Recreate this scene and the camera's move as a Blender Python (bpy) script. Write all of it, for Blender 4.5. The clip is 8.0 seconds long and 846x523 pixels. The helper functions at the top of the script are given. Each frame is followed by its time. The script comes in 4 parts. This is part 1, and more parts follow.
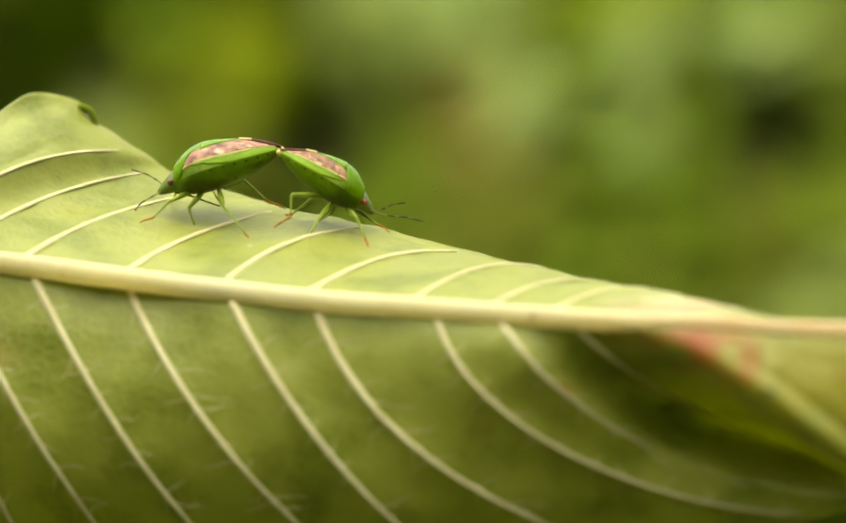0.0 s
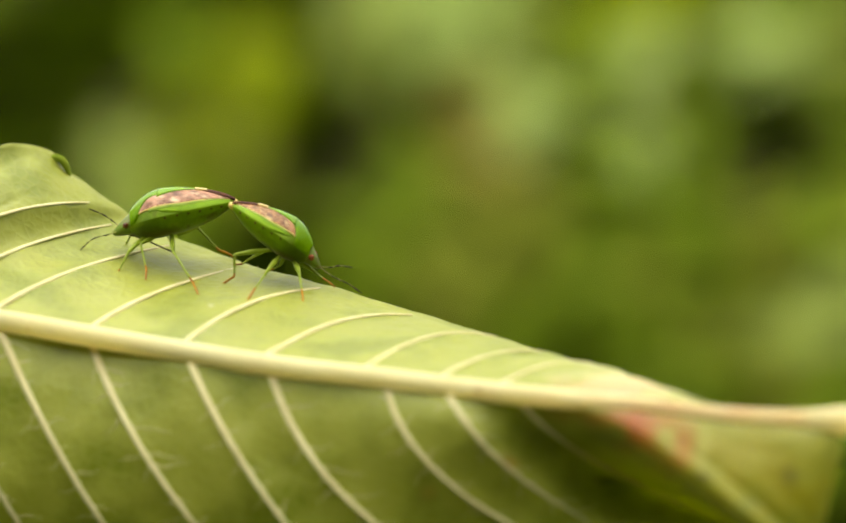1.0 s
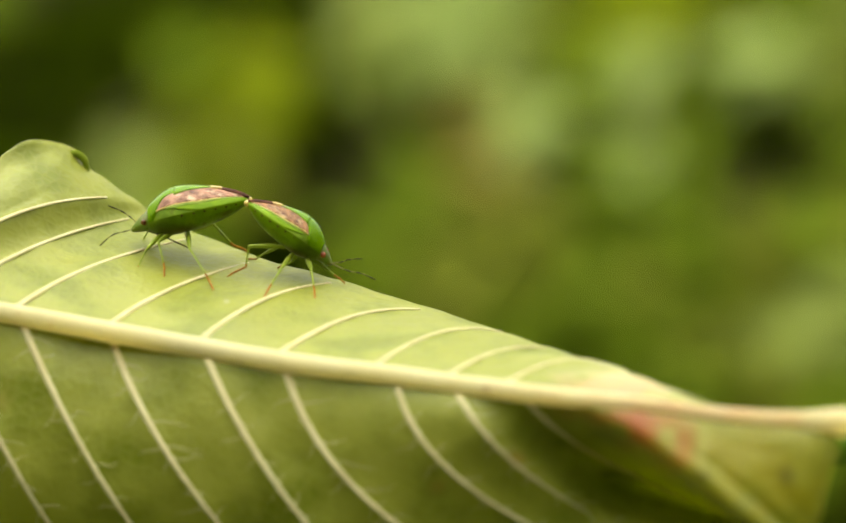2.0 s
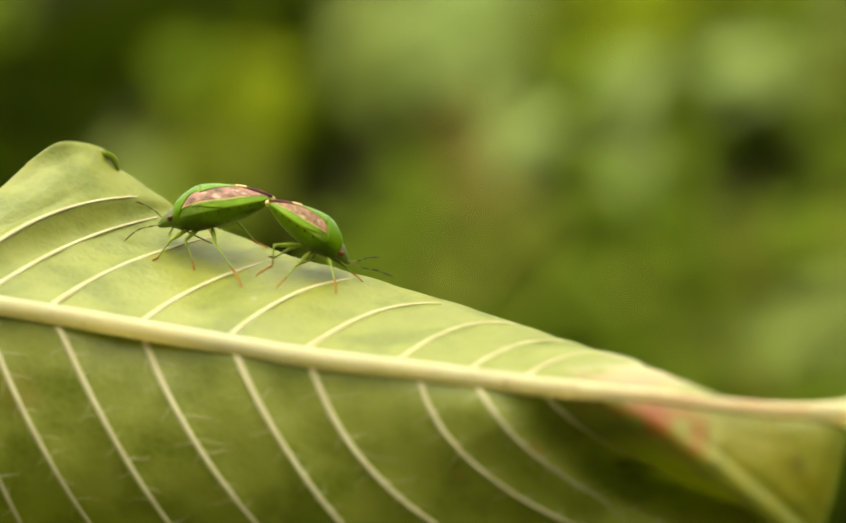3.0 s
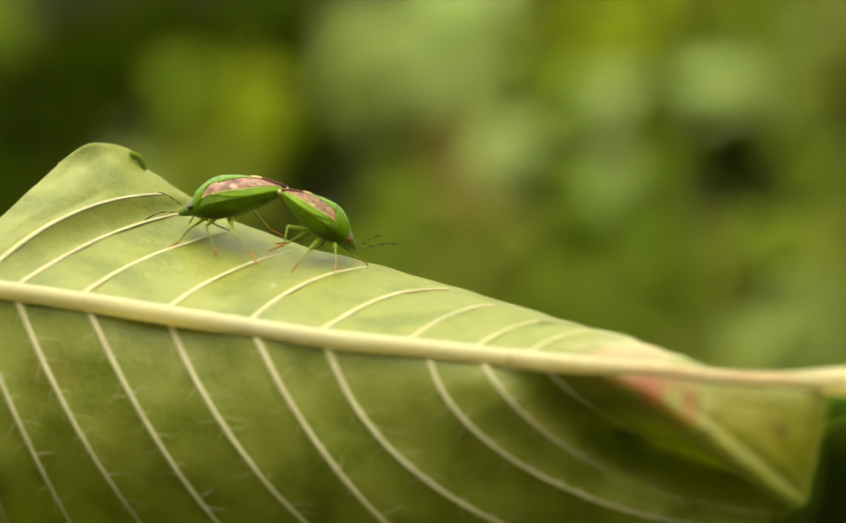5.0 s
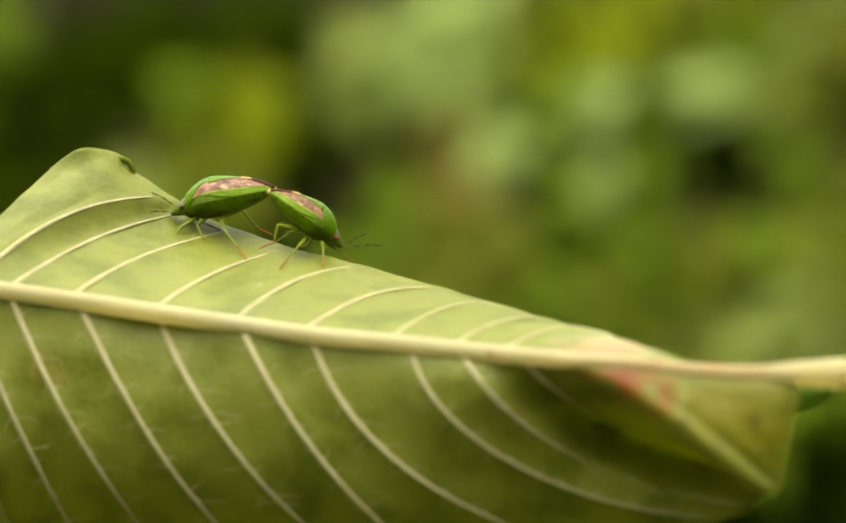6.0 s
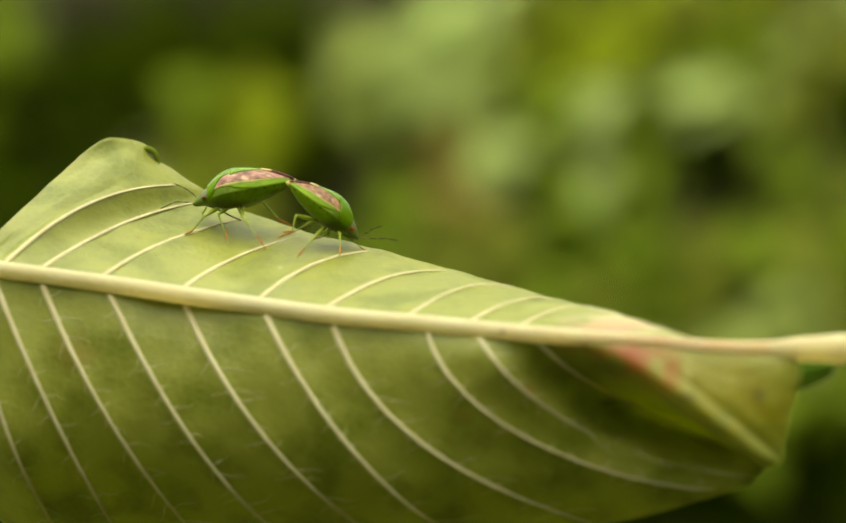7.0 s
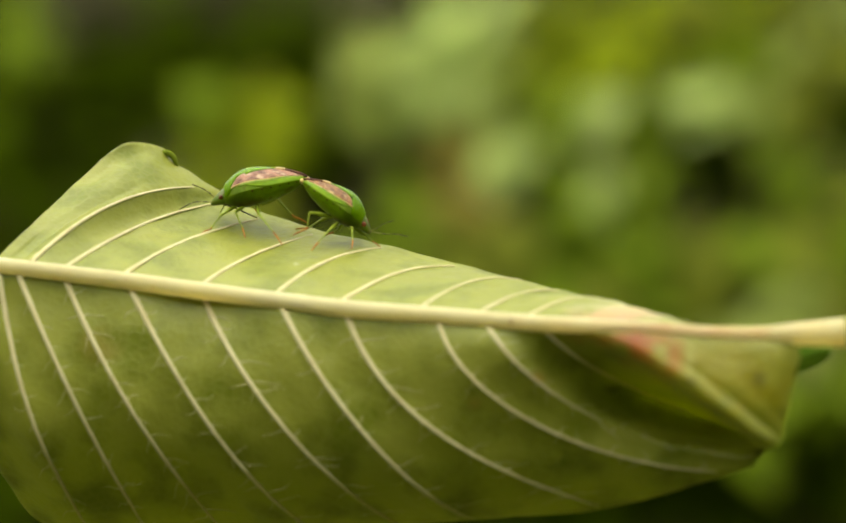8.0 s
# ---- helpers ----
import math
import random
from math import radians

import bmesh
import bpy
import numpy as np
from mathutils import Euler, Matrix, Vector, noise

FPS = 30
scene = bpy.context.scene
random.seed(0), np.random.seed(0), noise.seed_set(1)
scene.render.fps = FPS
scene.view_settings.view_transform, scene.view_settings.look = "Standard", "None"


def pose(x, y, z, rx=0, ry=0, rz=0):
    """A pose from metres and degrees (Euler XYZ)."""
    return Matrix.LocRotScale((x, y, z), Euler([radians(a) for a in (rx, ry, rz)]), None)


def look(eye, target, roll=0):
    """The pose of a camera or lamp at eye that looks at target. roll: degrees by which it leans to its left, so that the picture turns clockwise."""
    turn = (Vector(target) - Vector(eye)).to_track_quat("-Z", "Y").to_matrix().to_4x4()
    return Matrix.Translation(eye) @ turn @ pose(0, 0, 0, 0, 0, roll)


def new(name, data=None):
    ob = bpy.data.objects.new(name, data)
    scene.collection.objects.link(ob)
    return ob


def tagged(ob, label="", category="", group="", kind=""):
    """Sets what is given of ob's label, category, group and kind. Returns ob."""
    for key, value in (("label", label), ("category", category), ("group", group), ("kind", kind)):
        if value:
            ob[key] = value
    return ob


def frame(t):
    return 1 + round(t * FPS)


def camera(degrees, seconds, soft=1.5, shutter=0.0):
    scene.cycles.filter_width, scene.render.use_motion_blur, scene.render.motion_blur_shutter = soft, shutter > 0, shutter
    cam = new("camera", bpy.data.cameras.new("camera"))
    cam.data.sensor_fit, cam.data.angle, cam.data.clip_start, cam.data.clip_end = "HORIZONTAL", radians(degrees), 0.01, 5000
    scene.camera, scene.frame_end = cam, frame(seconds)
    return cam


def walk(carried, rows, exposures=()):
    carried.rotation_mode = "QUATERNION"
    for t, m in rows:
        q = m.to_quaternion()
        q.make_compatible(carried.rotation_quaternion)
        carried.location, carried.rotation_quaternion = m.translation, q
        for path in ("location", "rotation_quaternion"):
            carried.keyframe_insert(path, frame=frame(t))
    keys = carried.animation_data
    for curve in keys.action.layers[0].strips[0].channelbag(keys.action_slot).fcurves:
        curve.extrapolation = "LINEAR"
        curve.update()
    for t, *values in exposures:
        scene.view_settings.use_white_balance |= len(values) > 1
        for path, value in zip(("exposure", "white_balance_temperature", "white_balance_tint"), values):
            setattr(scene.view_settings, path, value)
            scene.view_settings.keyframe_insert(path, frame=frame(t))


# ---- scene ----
MM = 0.001
cam = camera(6.0, 8.0, soft=2.0)
cam.data.dof.use_dof, cam.data.dof.aperture_fstop = True, 15.5
walk(cam, [
    (0, pose(0.00000, -0.63957, 0.60000, 89.775, -0.000, 0.027)),
    (0.5, pose(0.00000, -0.65080, 0.60000, 89.819, -0.000, 0.067)),
    (1, pose(0.00000, -0.66216, 0.60000, 89.856, -0.000, 0.091)),
    (1.5, pose(0.00000, -0.67366, 0.60000, 89.889, -0.000, 0.102)),
    (2, pose(0.00000, -0.68530, 0.60000, 89.916, -0.000, 0.100)),
    (2.2, pose(0.00000, -0.69000, 0.60000, 89.926, -0.000, 0.097)),
    (3.3, pose(0.00000, -0.71622, 0.60000, 89.969, -0.000, 0.059)),
    (3.5, pose(0.00000, -0.72106, 0.60000, 89.975, -0.000, 0.050)),
    (4, pose(0.00000, -0.73325, 0.60000, 89.989, -0.000, 0.025)),
    (4.5, pose(0.00000, -0.74559, 0.60000, 90.000, -0.000, 0.000)),
    (5, pose(0.00000, -0.75807, 0.60000, 90.010, -0.000, -0.023)),
    (5.2, pose(0.00000, -0.76310, 0.60000, 90.014, -0.000, -0.031)),
    (6.3, pose(0.00000, -0.79116, 0.60000, 90.032, -0.000, -0.057)),
    (6.5, pose(0.00000, -0.79633, 0.60000, 90.036, -0.000, -0.057)),
    (7, pose(0.00000, -0.80936, 0.60000, 90.045, -0.000, -0.049)),
    (7.5, pose(0.00000, -0.82254, 0.60000, 90.056, -0.000, -0.027)),
    (8, pose(0.00000, -0.83585, 0.60000, 90.068, -0.000, 0.010)),
], exposures=((0.0, 1.52, 6500, 5), (4.5, 1.37, 6500, 5), (8.0, 1.25, 6500, 5)))

# ---- world and sun: bright overcast sky ----
world = bpy.data.worlds.new("sky")
scene.world = world
world.use_nodes = True
sky = world.node_tree.nodes.new("ShaderNodeTexSky")
sky.sky_type, sky.sun_disc = "NISHITA", False
sky.sun_elevation, sky.sun_rotation = radians(84), radians(-60)
sky.dust_density, sky.air_density = 3.0, 1.0
back = world.node_tree.nodes["Background"]
cloud = world.node_tree.nodes.new("ShaderNodeHueSaturation")     # thin white cloud over the blue
cloud.inputs["Saturation"].default_value = 0.08
warm = world.node_tree.nodes.new("ShaderNodeMix")
warm.data_type, warm.blend_type = "RGBA", "MULTIPLY"
warm.inputs[0].default_value, warm.inputs[7].default_value = 1.0, (1.0, 0.97, 0.84, 1)
world.node_tree.links.new(sky.outputs[0], cloud.inputs["Color"])
world.node_tree.links.new(cloud.outputs[0], warm.inputs[6])
world.node_tree.links.new(warm.outputs[2], back.inputs[0])
back.inputs[1].default_value = 0.15
sun = new("sun", bpy.data.lights.new("sun", "SUN"))
sun.data.energy, sun.data.angle, sun.data.color = 2.0, radians(115), (1.0, 0.94, 0.80)
sun.matrix_world = look((-0.25, -0.40, 2.0), (0, 0, 0.6))


# ---- materials ----
def material(name, colour, second, scale=300.0, rough=0.5, spec=0.35, through_light=0.0, through_colour=None, bump=0.0, bump_scale=900.0, spots=None, vary=0.0, cells=0.0, sheen=0.0):
    """Two noise-mixed colours, fine relief, and for leaves a share of light that passes through."""
    m = bpy.data.materials.new(name)
    m.use_nodes = True
    nt = m.node_tree
    nodes, link = nt.nodes, nt.links.new
    bsdf, out = nodes["Principled BSDF"], nodes["Material Output"]
    bsdf.inputs["Roughness"].default_value = rough
    bsdf.inputs["Specular IOR Level"].default_value = spec
    if sheen:
        bsdf.inputs["Sheen Weight"].default_value = sheen
        bsdf.inputs["Sheen Roughness"].default_value = 0.47
        bsdf.inputs["Sheen Tint"].default_value = (1.0, 1.0, 0.95, 1)
    co = nodes.new("ShaderNodeTexCoord")
    n1 = nodes.new("ShaderNodeTexNoise")
    n1.inputs["Scale"].default_value, n1.inputs["Detail"].default_value = scale, 5.0
    link(co.outputs["Object"], n1.inputs["Vector"])
    ramp = nodes.new("ShaderNodeMapRange")
    ramp.inputs["From Min"].default_value, ramp.inputs["From Max"].default_value = 0.36, 0.64
    link(n1.outputs["Fac"], ramp.inputs["Value"])
    mix = nodes.new("ShaderNodeMix")
    mix.data_type = "RGBA"
    mix.inputs[6].default_value, mix.inputs[7].default_value = (*colour, 1), (*second, 1)
    link(ramp.outputs[0], mix.inputs[0])
    tone = mix.outputs[2]
    if spots:
        colour3, scale3, low, high = spots
        n3 = nodes.new("ShaderNodeTexNoise")
        n3.inputs["Scale"].default_value, n3.inputs["Detail"].default_value = scale3, 3.0
        link(co.outputs["Object"], n3.inputs["Vector"])
        r3 = nodes.new("ShaderNodeMapRange")
        r3.inputs["From Min"].default_value, r3.inputs["From Max"].default_value = low, high
        link(n3.outputs["Fac"], r3.inputs["Value"])
        mix3 = nodes.new("ShaderNodeMix")
        mix3.data_type = "RGBA"
        mix3.inputs[7].default_value = (*colour3, 1)
        link(r3.outputs[0], mix3.inputs[0])
        link(tone, mix3.inputs[6])
        tone = mix3.outputs[2]
    if vary:
        info = nodes.new("ShaderNodeObjectInfo")
        hsv = nodes.new("ShaderNodeHueSaturation")
        rv = nodes.new("ShaderNodeMapRange")
        rv.inputs["To Min"].default_value, rv.inputs["To Max"].default_value = 1 - vary, 1 + vary
        link(info.outputs["Random"], rv.inputs["Value"])
        link(rv.outputs[0], hsv.inputs["Value"])
        link(tone, hsv.inputs["Color"])
        tone = hsv.outputs[0]
    link(tone, bsdf.inputs["Base Color"])
    if bump:
        n2 = nodes.new("ShaderNodeTexNoise")
        n2.inputs["Scale"].default_value, n2.inputs["Detail"].default_value = bump_scale, 4.0
        link(co.outputs["Object"], n2.inputs["Vector"])
        height = n2.outputs["Fac"]
        if cells:
            vo = nodes.new("ShaderNodeTexVoronoi")
            vo.feature = "DISTANCE_TO_EDGE"
            vo.inputs["Scale"].default_value = cells
            link(co.outputs["Object"], vo.inputs["Vector"])
            cl = nodes.new("ShaderNodeMapRange")
            cl.inputs["From Max"].default_value = 0.3
            link(vo.outputs["Distance"], cl.inputs["Value"])
            sub = nodes.new("ShaderNodeMath")
            sub.operation = "SUBTRACT"
            link(height, sub.inputs[0])
            link(cl.outputs[0], sub.inputs[1])
            height = sub.outputs[0]
            net = nodes.new("ShaderNodeMapRange")       # pale network of veinlets
            net.inputs["From Max"].default_value, net.inputs["To Min"].default_value, net.inputs["To Max"].default_value = 0.16, 0.35, 0.0
            link(vo.outputs["Distance"], net.inputs["Value"])
            lighter = nodes.new("ShaderNodeMix")
            lighter.data_type = "RGBA"
            lighter.inputs[7].default_value = (0.38, 0.39, 0.07, 1)
            link(net.outputs[0], lighter.inputs[0])
            link(tone, lighter.inputs[6])
            link(lighter.outputs[2], bsdf.inputs["Base Color"])
        bp = nodes.new("ShaderNodeBump")
        bp.inputs["Strength"].default_value, bp.inputs["Distance"].default_value = bump, 0.0002
        link(height, bp.inputs["Height"])
        link(bp.outputs[0], bsdf.inputs["Normal"])
    if through_light:
        tl = nodes.new("ShaderNodeBsdfTranslucent")
        tl.inputs[0].default_value = (*(through_colour or colour), 1)
        if spots and cells:                          # thicker patches let less light through
            thick = nodes.new("ShaderNodeMix")
            thick.data_type = "RGBA"
            thick.inputs[6].default_value = (*through_colour, 1)
            thick.inputs[7].default_value = (*(0.5 * c for c in through_colour), 1)
            link(r3.outputs[0], thick.inputs[0])
            link(thick.outputs[2], tl.inputs[0])
        ms = nodes.new("ShaderNodeMixShader")
        ms.inputs[0].default_value = through_light
        link(bsdf.outputs[0], ms.inputs[1])
        link(tl.outputs[0], ms.inputs[2])
        link(ms.outputs[0], out.inputs[0])
    return m


def blotched(m, marks):
    """Stains and blushes of their own shape: (x, z, width, height in millimetres, colour, strength) each, with ragged rims."""
    nt = m.node_tree
    nodes, link = nt.nodes, nt.links.new
    bsdf = nodes["Principled BSDF"]
    co = nodes.new("ShaderNodeTexCoord")
    n = nodes.new("ShaderNodeTexNoise")
    n.inputs["Scale"].default_value, n.inputs["Detail"].default_value = 380.0, 4.0
    link(co.outputs["Object"], n.inputs["Vector"])
    for x, z, w, h, colour, strength in marks:
        tone = bsdf.inputs["Base Color"].links[0].from_socket
        sub = nodes.new("ShaderNodeVectorMath")
        sub.operation = "SUBTRACT"
        sub.inputs[1].default_value = (x * MM, 0, z * MM)
        link(co.outputs["Object"], sub.inputs[0])
        mul = nodes.new("ShaderNodeVectorMath")
        mul.operation = "MULTIPLY"
        mul.inputs[1].default_value = (1 / (w * MM), 0, 1 / (h * MM))
        link(sub.outputs[0], mul.inputs[0])
        length = nodes.new("ShaderNodeVectorMath")
        length.operation = "LENGTH"
        link(mul.outputs[0], length.inputs[0])
        add = nodes.new("ShaderNodeMath")
        add.operation = "MULTIPLY_ADD"
        add.inputs[1].default_value, add.inputs[2].default_value = 1.8, -0.9
        link(n.outputs["Fac"], add.inputs[0])
        both = nodes.new("ShaderNodeMath")
        link(length.outputs["Value"], both.inputs[0])
        link(add.outputs[0], both.inputs[1])
        fade = nodes.new("ShaderNodeMapRange")
        fade.interpolation_type = "SMOOTHSTEP"
        fade.inputs["From Min"].default_value, fade.inputs["From Max"].default_value = 1.15, -0.1
        fade.inputs["To Max"].default_value = strength
        link(both.outputs[0], fade.inputs["Value"])
        mix = nodes.new("ShaderNodeMix")
        mix.data_type = "RGBA"
        mix.inputs[7].default_value = (*colour, 1)
        link(fade.outputs[0], mix.inputs[0])
        link(tone, mix.inputs[6])
        link(mix.outputs[2], bsdf.inputs["Base Color"])
    return m


BLADE = material("leaf_underside", (0.305, 0.325, 0.036), (0.375, 0.39, 0.058), 150, 0.38, 0.46, 0.40, (0.41, 0.45, 0.002), 0.17, 1800, ((0.22, 0.26, 0.012), 170, 0.44, 0.66), cells=1000, sheen=0.03)
PINK, RED, OCHRE, BROWN = (0.72, 0.36, 0.20), (0.40, 0.085, 0.004), (0.42, 0.30, 0.04), (0.05, 0.035, 0.01)
blotched(BLADE, ((22.5, -8.4, 9.0, 2.2, (0.74, 0.66, 0.34), 0.8), (18.5, -9.0, 5.5, 0.8, PINK, 0.8), (21.0, -8.9, 4.5, 0.8, PINK, 0.6),
                 (32.0, -15.5, 11.0, 8.0, (0.33, 0.285, 0.004), 0.95), (24.6, -14.8, 2.6, 1.8, (0.42, 0.26, 0.02), 0.7), (19.9, -11.5, 5.5, 1.2, RED, 0.95), (22.2, -12.7, 2.4, 2.2, RED, 0.9), (25.4, -13.0, 1.8, 2.4, RED, 0.85),
                 (27.1, -14.0, 0.6, 2.2, (0.52, 0.48, 0.10), 0.6), (27.2, -16.2, 1.0, 0.7, BROWN, 0.7), (34.2, -15.8, 1.1, 1.1, BROWN, 0.65), (19.5, -16.5, 1.4, 0.6, BROWN, 0.9),
                 (11.8, -15.3, 1.1, 0.8, (0.5, 0.2, 0.06), 0.6), (5.2, -17.9, 0.9, 0.8, OCHRE, 0.7), (-34.0, -11.5, 3.2, 2.2, OCHRE, 0.5), (-13.5, -2.8, 0.35, 0.25, (0.7, 0.7, 0.45), 0.6)))
CURL = material("leaf_upper_face", (0.19, 0.24, 0.02), (0.14, 0.19, 0.015), 300, 0.8, 0.05, 0.2, (0.15, 0.22, 0.01))
VEIN = material("leaf_vein", (0.72, 0.65, 0.37), (0.63, 0.55, 0.29), 500, 0.6, 0.12, 0.15, (0.6, 0.55, 0.2), 0.2, 1500)
RIB = material("leaf_midrib", (0.88, 0.82, 0.52), (0.81, 0.74, 0.44), 260, 0.6, 0.12, 0.5, (0.90, 0.80, 0.42), 0.2, 1200, ((0.66, 0.48, 0.22), 500, 0.66, 0.74))
blotched(RIB, ((23, -10.8, 17, 1.8, PINK, 0.75), (9.0, -9.6, 0.5, 0.5, (0.35, 0.15, 0.05), 0.8), (33.0, -11.8, 8, 1.2, (0.62, 0.36, 0.16), 0.5)))
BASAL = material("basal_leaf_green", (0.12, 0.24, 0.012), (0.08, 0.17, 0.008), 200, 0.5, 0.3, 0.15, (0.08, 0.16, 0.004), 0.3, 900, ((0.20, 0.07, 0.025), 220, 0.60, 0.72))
PETIOLE = material("yellow_stalk", (0.46, 0.41, 0.10), (0.40, 0.34, 0.08), 220, 0.55, 0.2, 0.0, None, 0.2, 900)
STEM = material("dark_shrub_bark", (0.05, 0.045, 0.015), (0.03, 0.028, 0.01), 200, 0.8, 0.1, 0.0, None, 0.3, 500)
STALK = material("stalk_bark", (0.30, 0.30, 0.08), (0.22, 0.20, 0.07), 200, 0.6, 0.3, 0.0, None, 0.4, 700)
SHELL = material("green_shell", (0.090, 0.185, 0.001), (0.125, 0.225, 0.001), 900, 0.24, 0.10, 0.0, None, 0.15, 5000, ((0.05, 0.125, 0.003), 2600, 0.64, 0.74))
BELLY = material("green_belly", (0.095, 0.165, 0.003), (0.13, 0.20, 0.004), 700, 0.4, 0.08, 0.0, None, 0.25, 4000, ((0.07, 0.075, 0.006), 900, 0.54, 0.70))
EYE_RED = material("bright_red_eye", (0.30, 0.07, 0.025), (0.14, 0.03, 0.012), 2500, 0.25, 0.4)
HEAD = material("dark_olive_head", (0.085, 0.15, 0.005), (0.10, 0.11, 0.010), 1500, 0.35, 0.4, 0.0, None, 0.3, 4000)
RIM = material("pale_green_rim", (0.17, 0.28, 0.004), (0.125, 0.22, 0.003), 1100, 0.4, 0.10)
WING = material("mottled_pink_brown_wing", (0.34, 0.16, 0.10), (0.085, 0.028, 0.014), 1100, 0.4, 0.25, 0.0, None, 0.5, 4500, ((0.52, 0.34, 0.22), 900, 0.54, 0.70))
WING_TAWNY = material("mottled_tawny_wing", (0.34, 0.16, 0.06), (0.07, 0.022, 0.008), 1100, 0.4, 0.25, 0.0, None, 0.5, 4500, ((0.54, 0.36, 0.17), 1000, 0.56, 0.70))
WING_MARGIN = material("pale_wing_margin", (0.24, 0.31, 0.04), (0.16, 0.25, 0.02), 1400, 0.3, 0.2)
FLANK = material("bright_green_flank", (0.125, 0.215, 0.003), (0.095, 0.17, 0.002), 1000, 0.4, 0.08, 0.0, None, 0.2, 5000)
THORAX = ((2.1, -1.0, 2.3, 2.6, (0.045, 0.075, 0.003), 0.95), (0.9, -1.5, 2.2, 0.7, (0.06, 0.045, 0.006), 0.8))      # dark olive, speckled sides
blotched(BELLY, THORAX)
blotched(FLANK, THORAX)
MEMBRANE = material("dark_wing_tip", (0.075, 0.024, 0.010), (0.035, 0.012, 0.006), 1500, 0.7, 0.06)
YELLOW = material("yellow_edge", (0.56, 0.41, 0.12), (0.44, 0.31, 0.08), 1500, 0.4, 0.4)
EYE = material("dark_red_eye", (0.15, 0.04, 0.015), (0.06, 0.02, 0.008), 3000, 0.2, 0.4)
LIMB = material("pale_green_limb", (0.26, 0.33, 0.022), (0.19, 0.25, 0.015), 1500, 0.45, 0.25, 0.0, None, 0.2, 4000)
FOOT = material("orange_foot", (0.38, 0.17, 0.008), (0.24, 0.09, 0.006), 2000, 0.5, 0.12)
FEELER = material("dark_feeler", (0.03, 0.025, 0.012), (0.07, 0.055, 0.02), 1800, 0.6, 0.1)
FEELER_PALE = material("pale_feeler", (0.26, 0.25, 0.07), (0.20, 0.18, 0.05), 1800, 0.6, 0.1)
# foliage tones from bright to near-black: background light and shade put into colour
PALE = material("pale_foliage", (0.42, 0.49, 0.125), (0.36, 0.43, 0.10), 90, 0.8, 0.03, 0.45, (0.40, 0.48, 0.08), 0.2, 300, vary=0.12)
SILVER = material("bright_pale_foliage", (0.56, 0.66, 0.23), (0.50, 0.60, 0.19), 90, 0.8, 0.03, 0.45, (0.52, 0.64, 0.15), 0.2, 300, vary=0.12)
LIME = material("lime_foliage", (0.29, 0.34, 0.012), (0.23, 0.29, 0.008), 90, 0.8, 0.03, 0.45, (0.34, 0.40, 0.008), 0.2, 300, vary=0.15)
OLIVE = material("olive_foliage", (0.26, 0.29, 0.036), (0.21, 0.24, 0.026), 90, 0.8, 0.03, 0.45, (0.26, 0.29, 0.022), 0.2, 300, vary=0.15)
GREEN = material("green_foliage", (0.23, 0.31, 0.022), (0.18, 0.255, 0.016), 60, 0.8, 0.03, 0.45, (0.24, 0.34, 0.010), 0.2, 300, vary=0.2)
DEEP = material("shade_green_foliage", (0.058, 0.088, 0.002), (0.042, 0.068, 0.0015), 60, 0.8, 0.0, 0.35, (0.055, 0.09, 0.001), 0.2, 300, vary=0.2)
DARK = material("shade_dark_foliage", (0.026, 0.033, 0.001), (0.016, 0.021, 0.0006), 60, 0.8, 0.0, 0.1, (0.02, 0.03, 0.003), 0.2, 300, vary=0.3)
DRY = material("dry_foliage", (0.31, 0.265, 0.055), (0.24, 0.195, 0.035), 90, 0.8, 0.03, 0.30, (0.22, 0.15, 0.02), 0.2, 300, vary=0.2)
# unseen ground, its green added to tint the light bounced onto the leaf
SOIL = material("green_tinted_soil_with_litter", (0.050, 0.062, 0.018), (0.028, 0.034, 0.011), 9, 0.95, 0.05, 0.0, None, 0.6, 60, ((0.09, 0.075, 0.035), 40, 0.60, 0.68))


# ---- building blocks ----
def part(name, bm, mat, parent, label=""):
    """One mesh object under a thing or a part."""
    me = bpy.data.meshes.new(name)
    bm.to_mesh(me)
    bm.free()
    for p in me.polygons:
        p.use_smooth = True
    me.materials.append(mat)
    ob = new(name, me)
    ob.parent = parent
    if label:
        ob["label"] = label
    return ob


def shared(name, me, parent, m):
    ob = new(name, me)
    ob.parent, ob.matrix_basis = parent, m
    return ob


def spline(points, n):
    """n points on a Catmull-Rom curve through the given ones."""
    p = np.array(points, float)
    p = np.vstack([2 * p[0] - p[1], p, 2 * p[-1] - p[-2]])
    t = np.linspace(0, len(points) - 1, n)
    i = np.minimum(t.astype(int), len(points) - 2)
    f = (t - i)[:, None]
    a, b, c, d = p[i], p[i + 1], p[i + 2], p[i + 3]
    return 0.5 * (2 * b + (c - a) * f + (2 * a - 5 * b + 4 * c - d) * f**2 + (3 * b - a - 3 * c + d) * f**3)


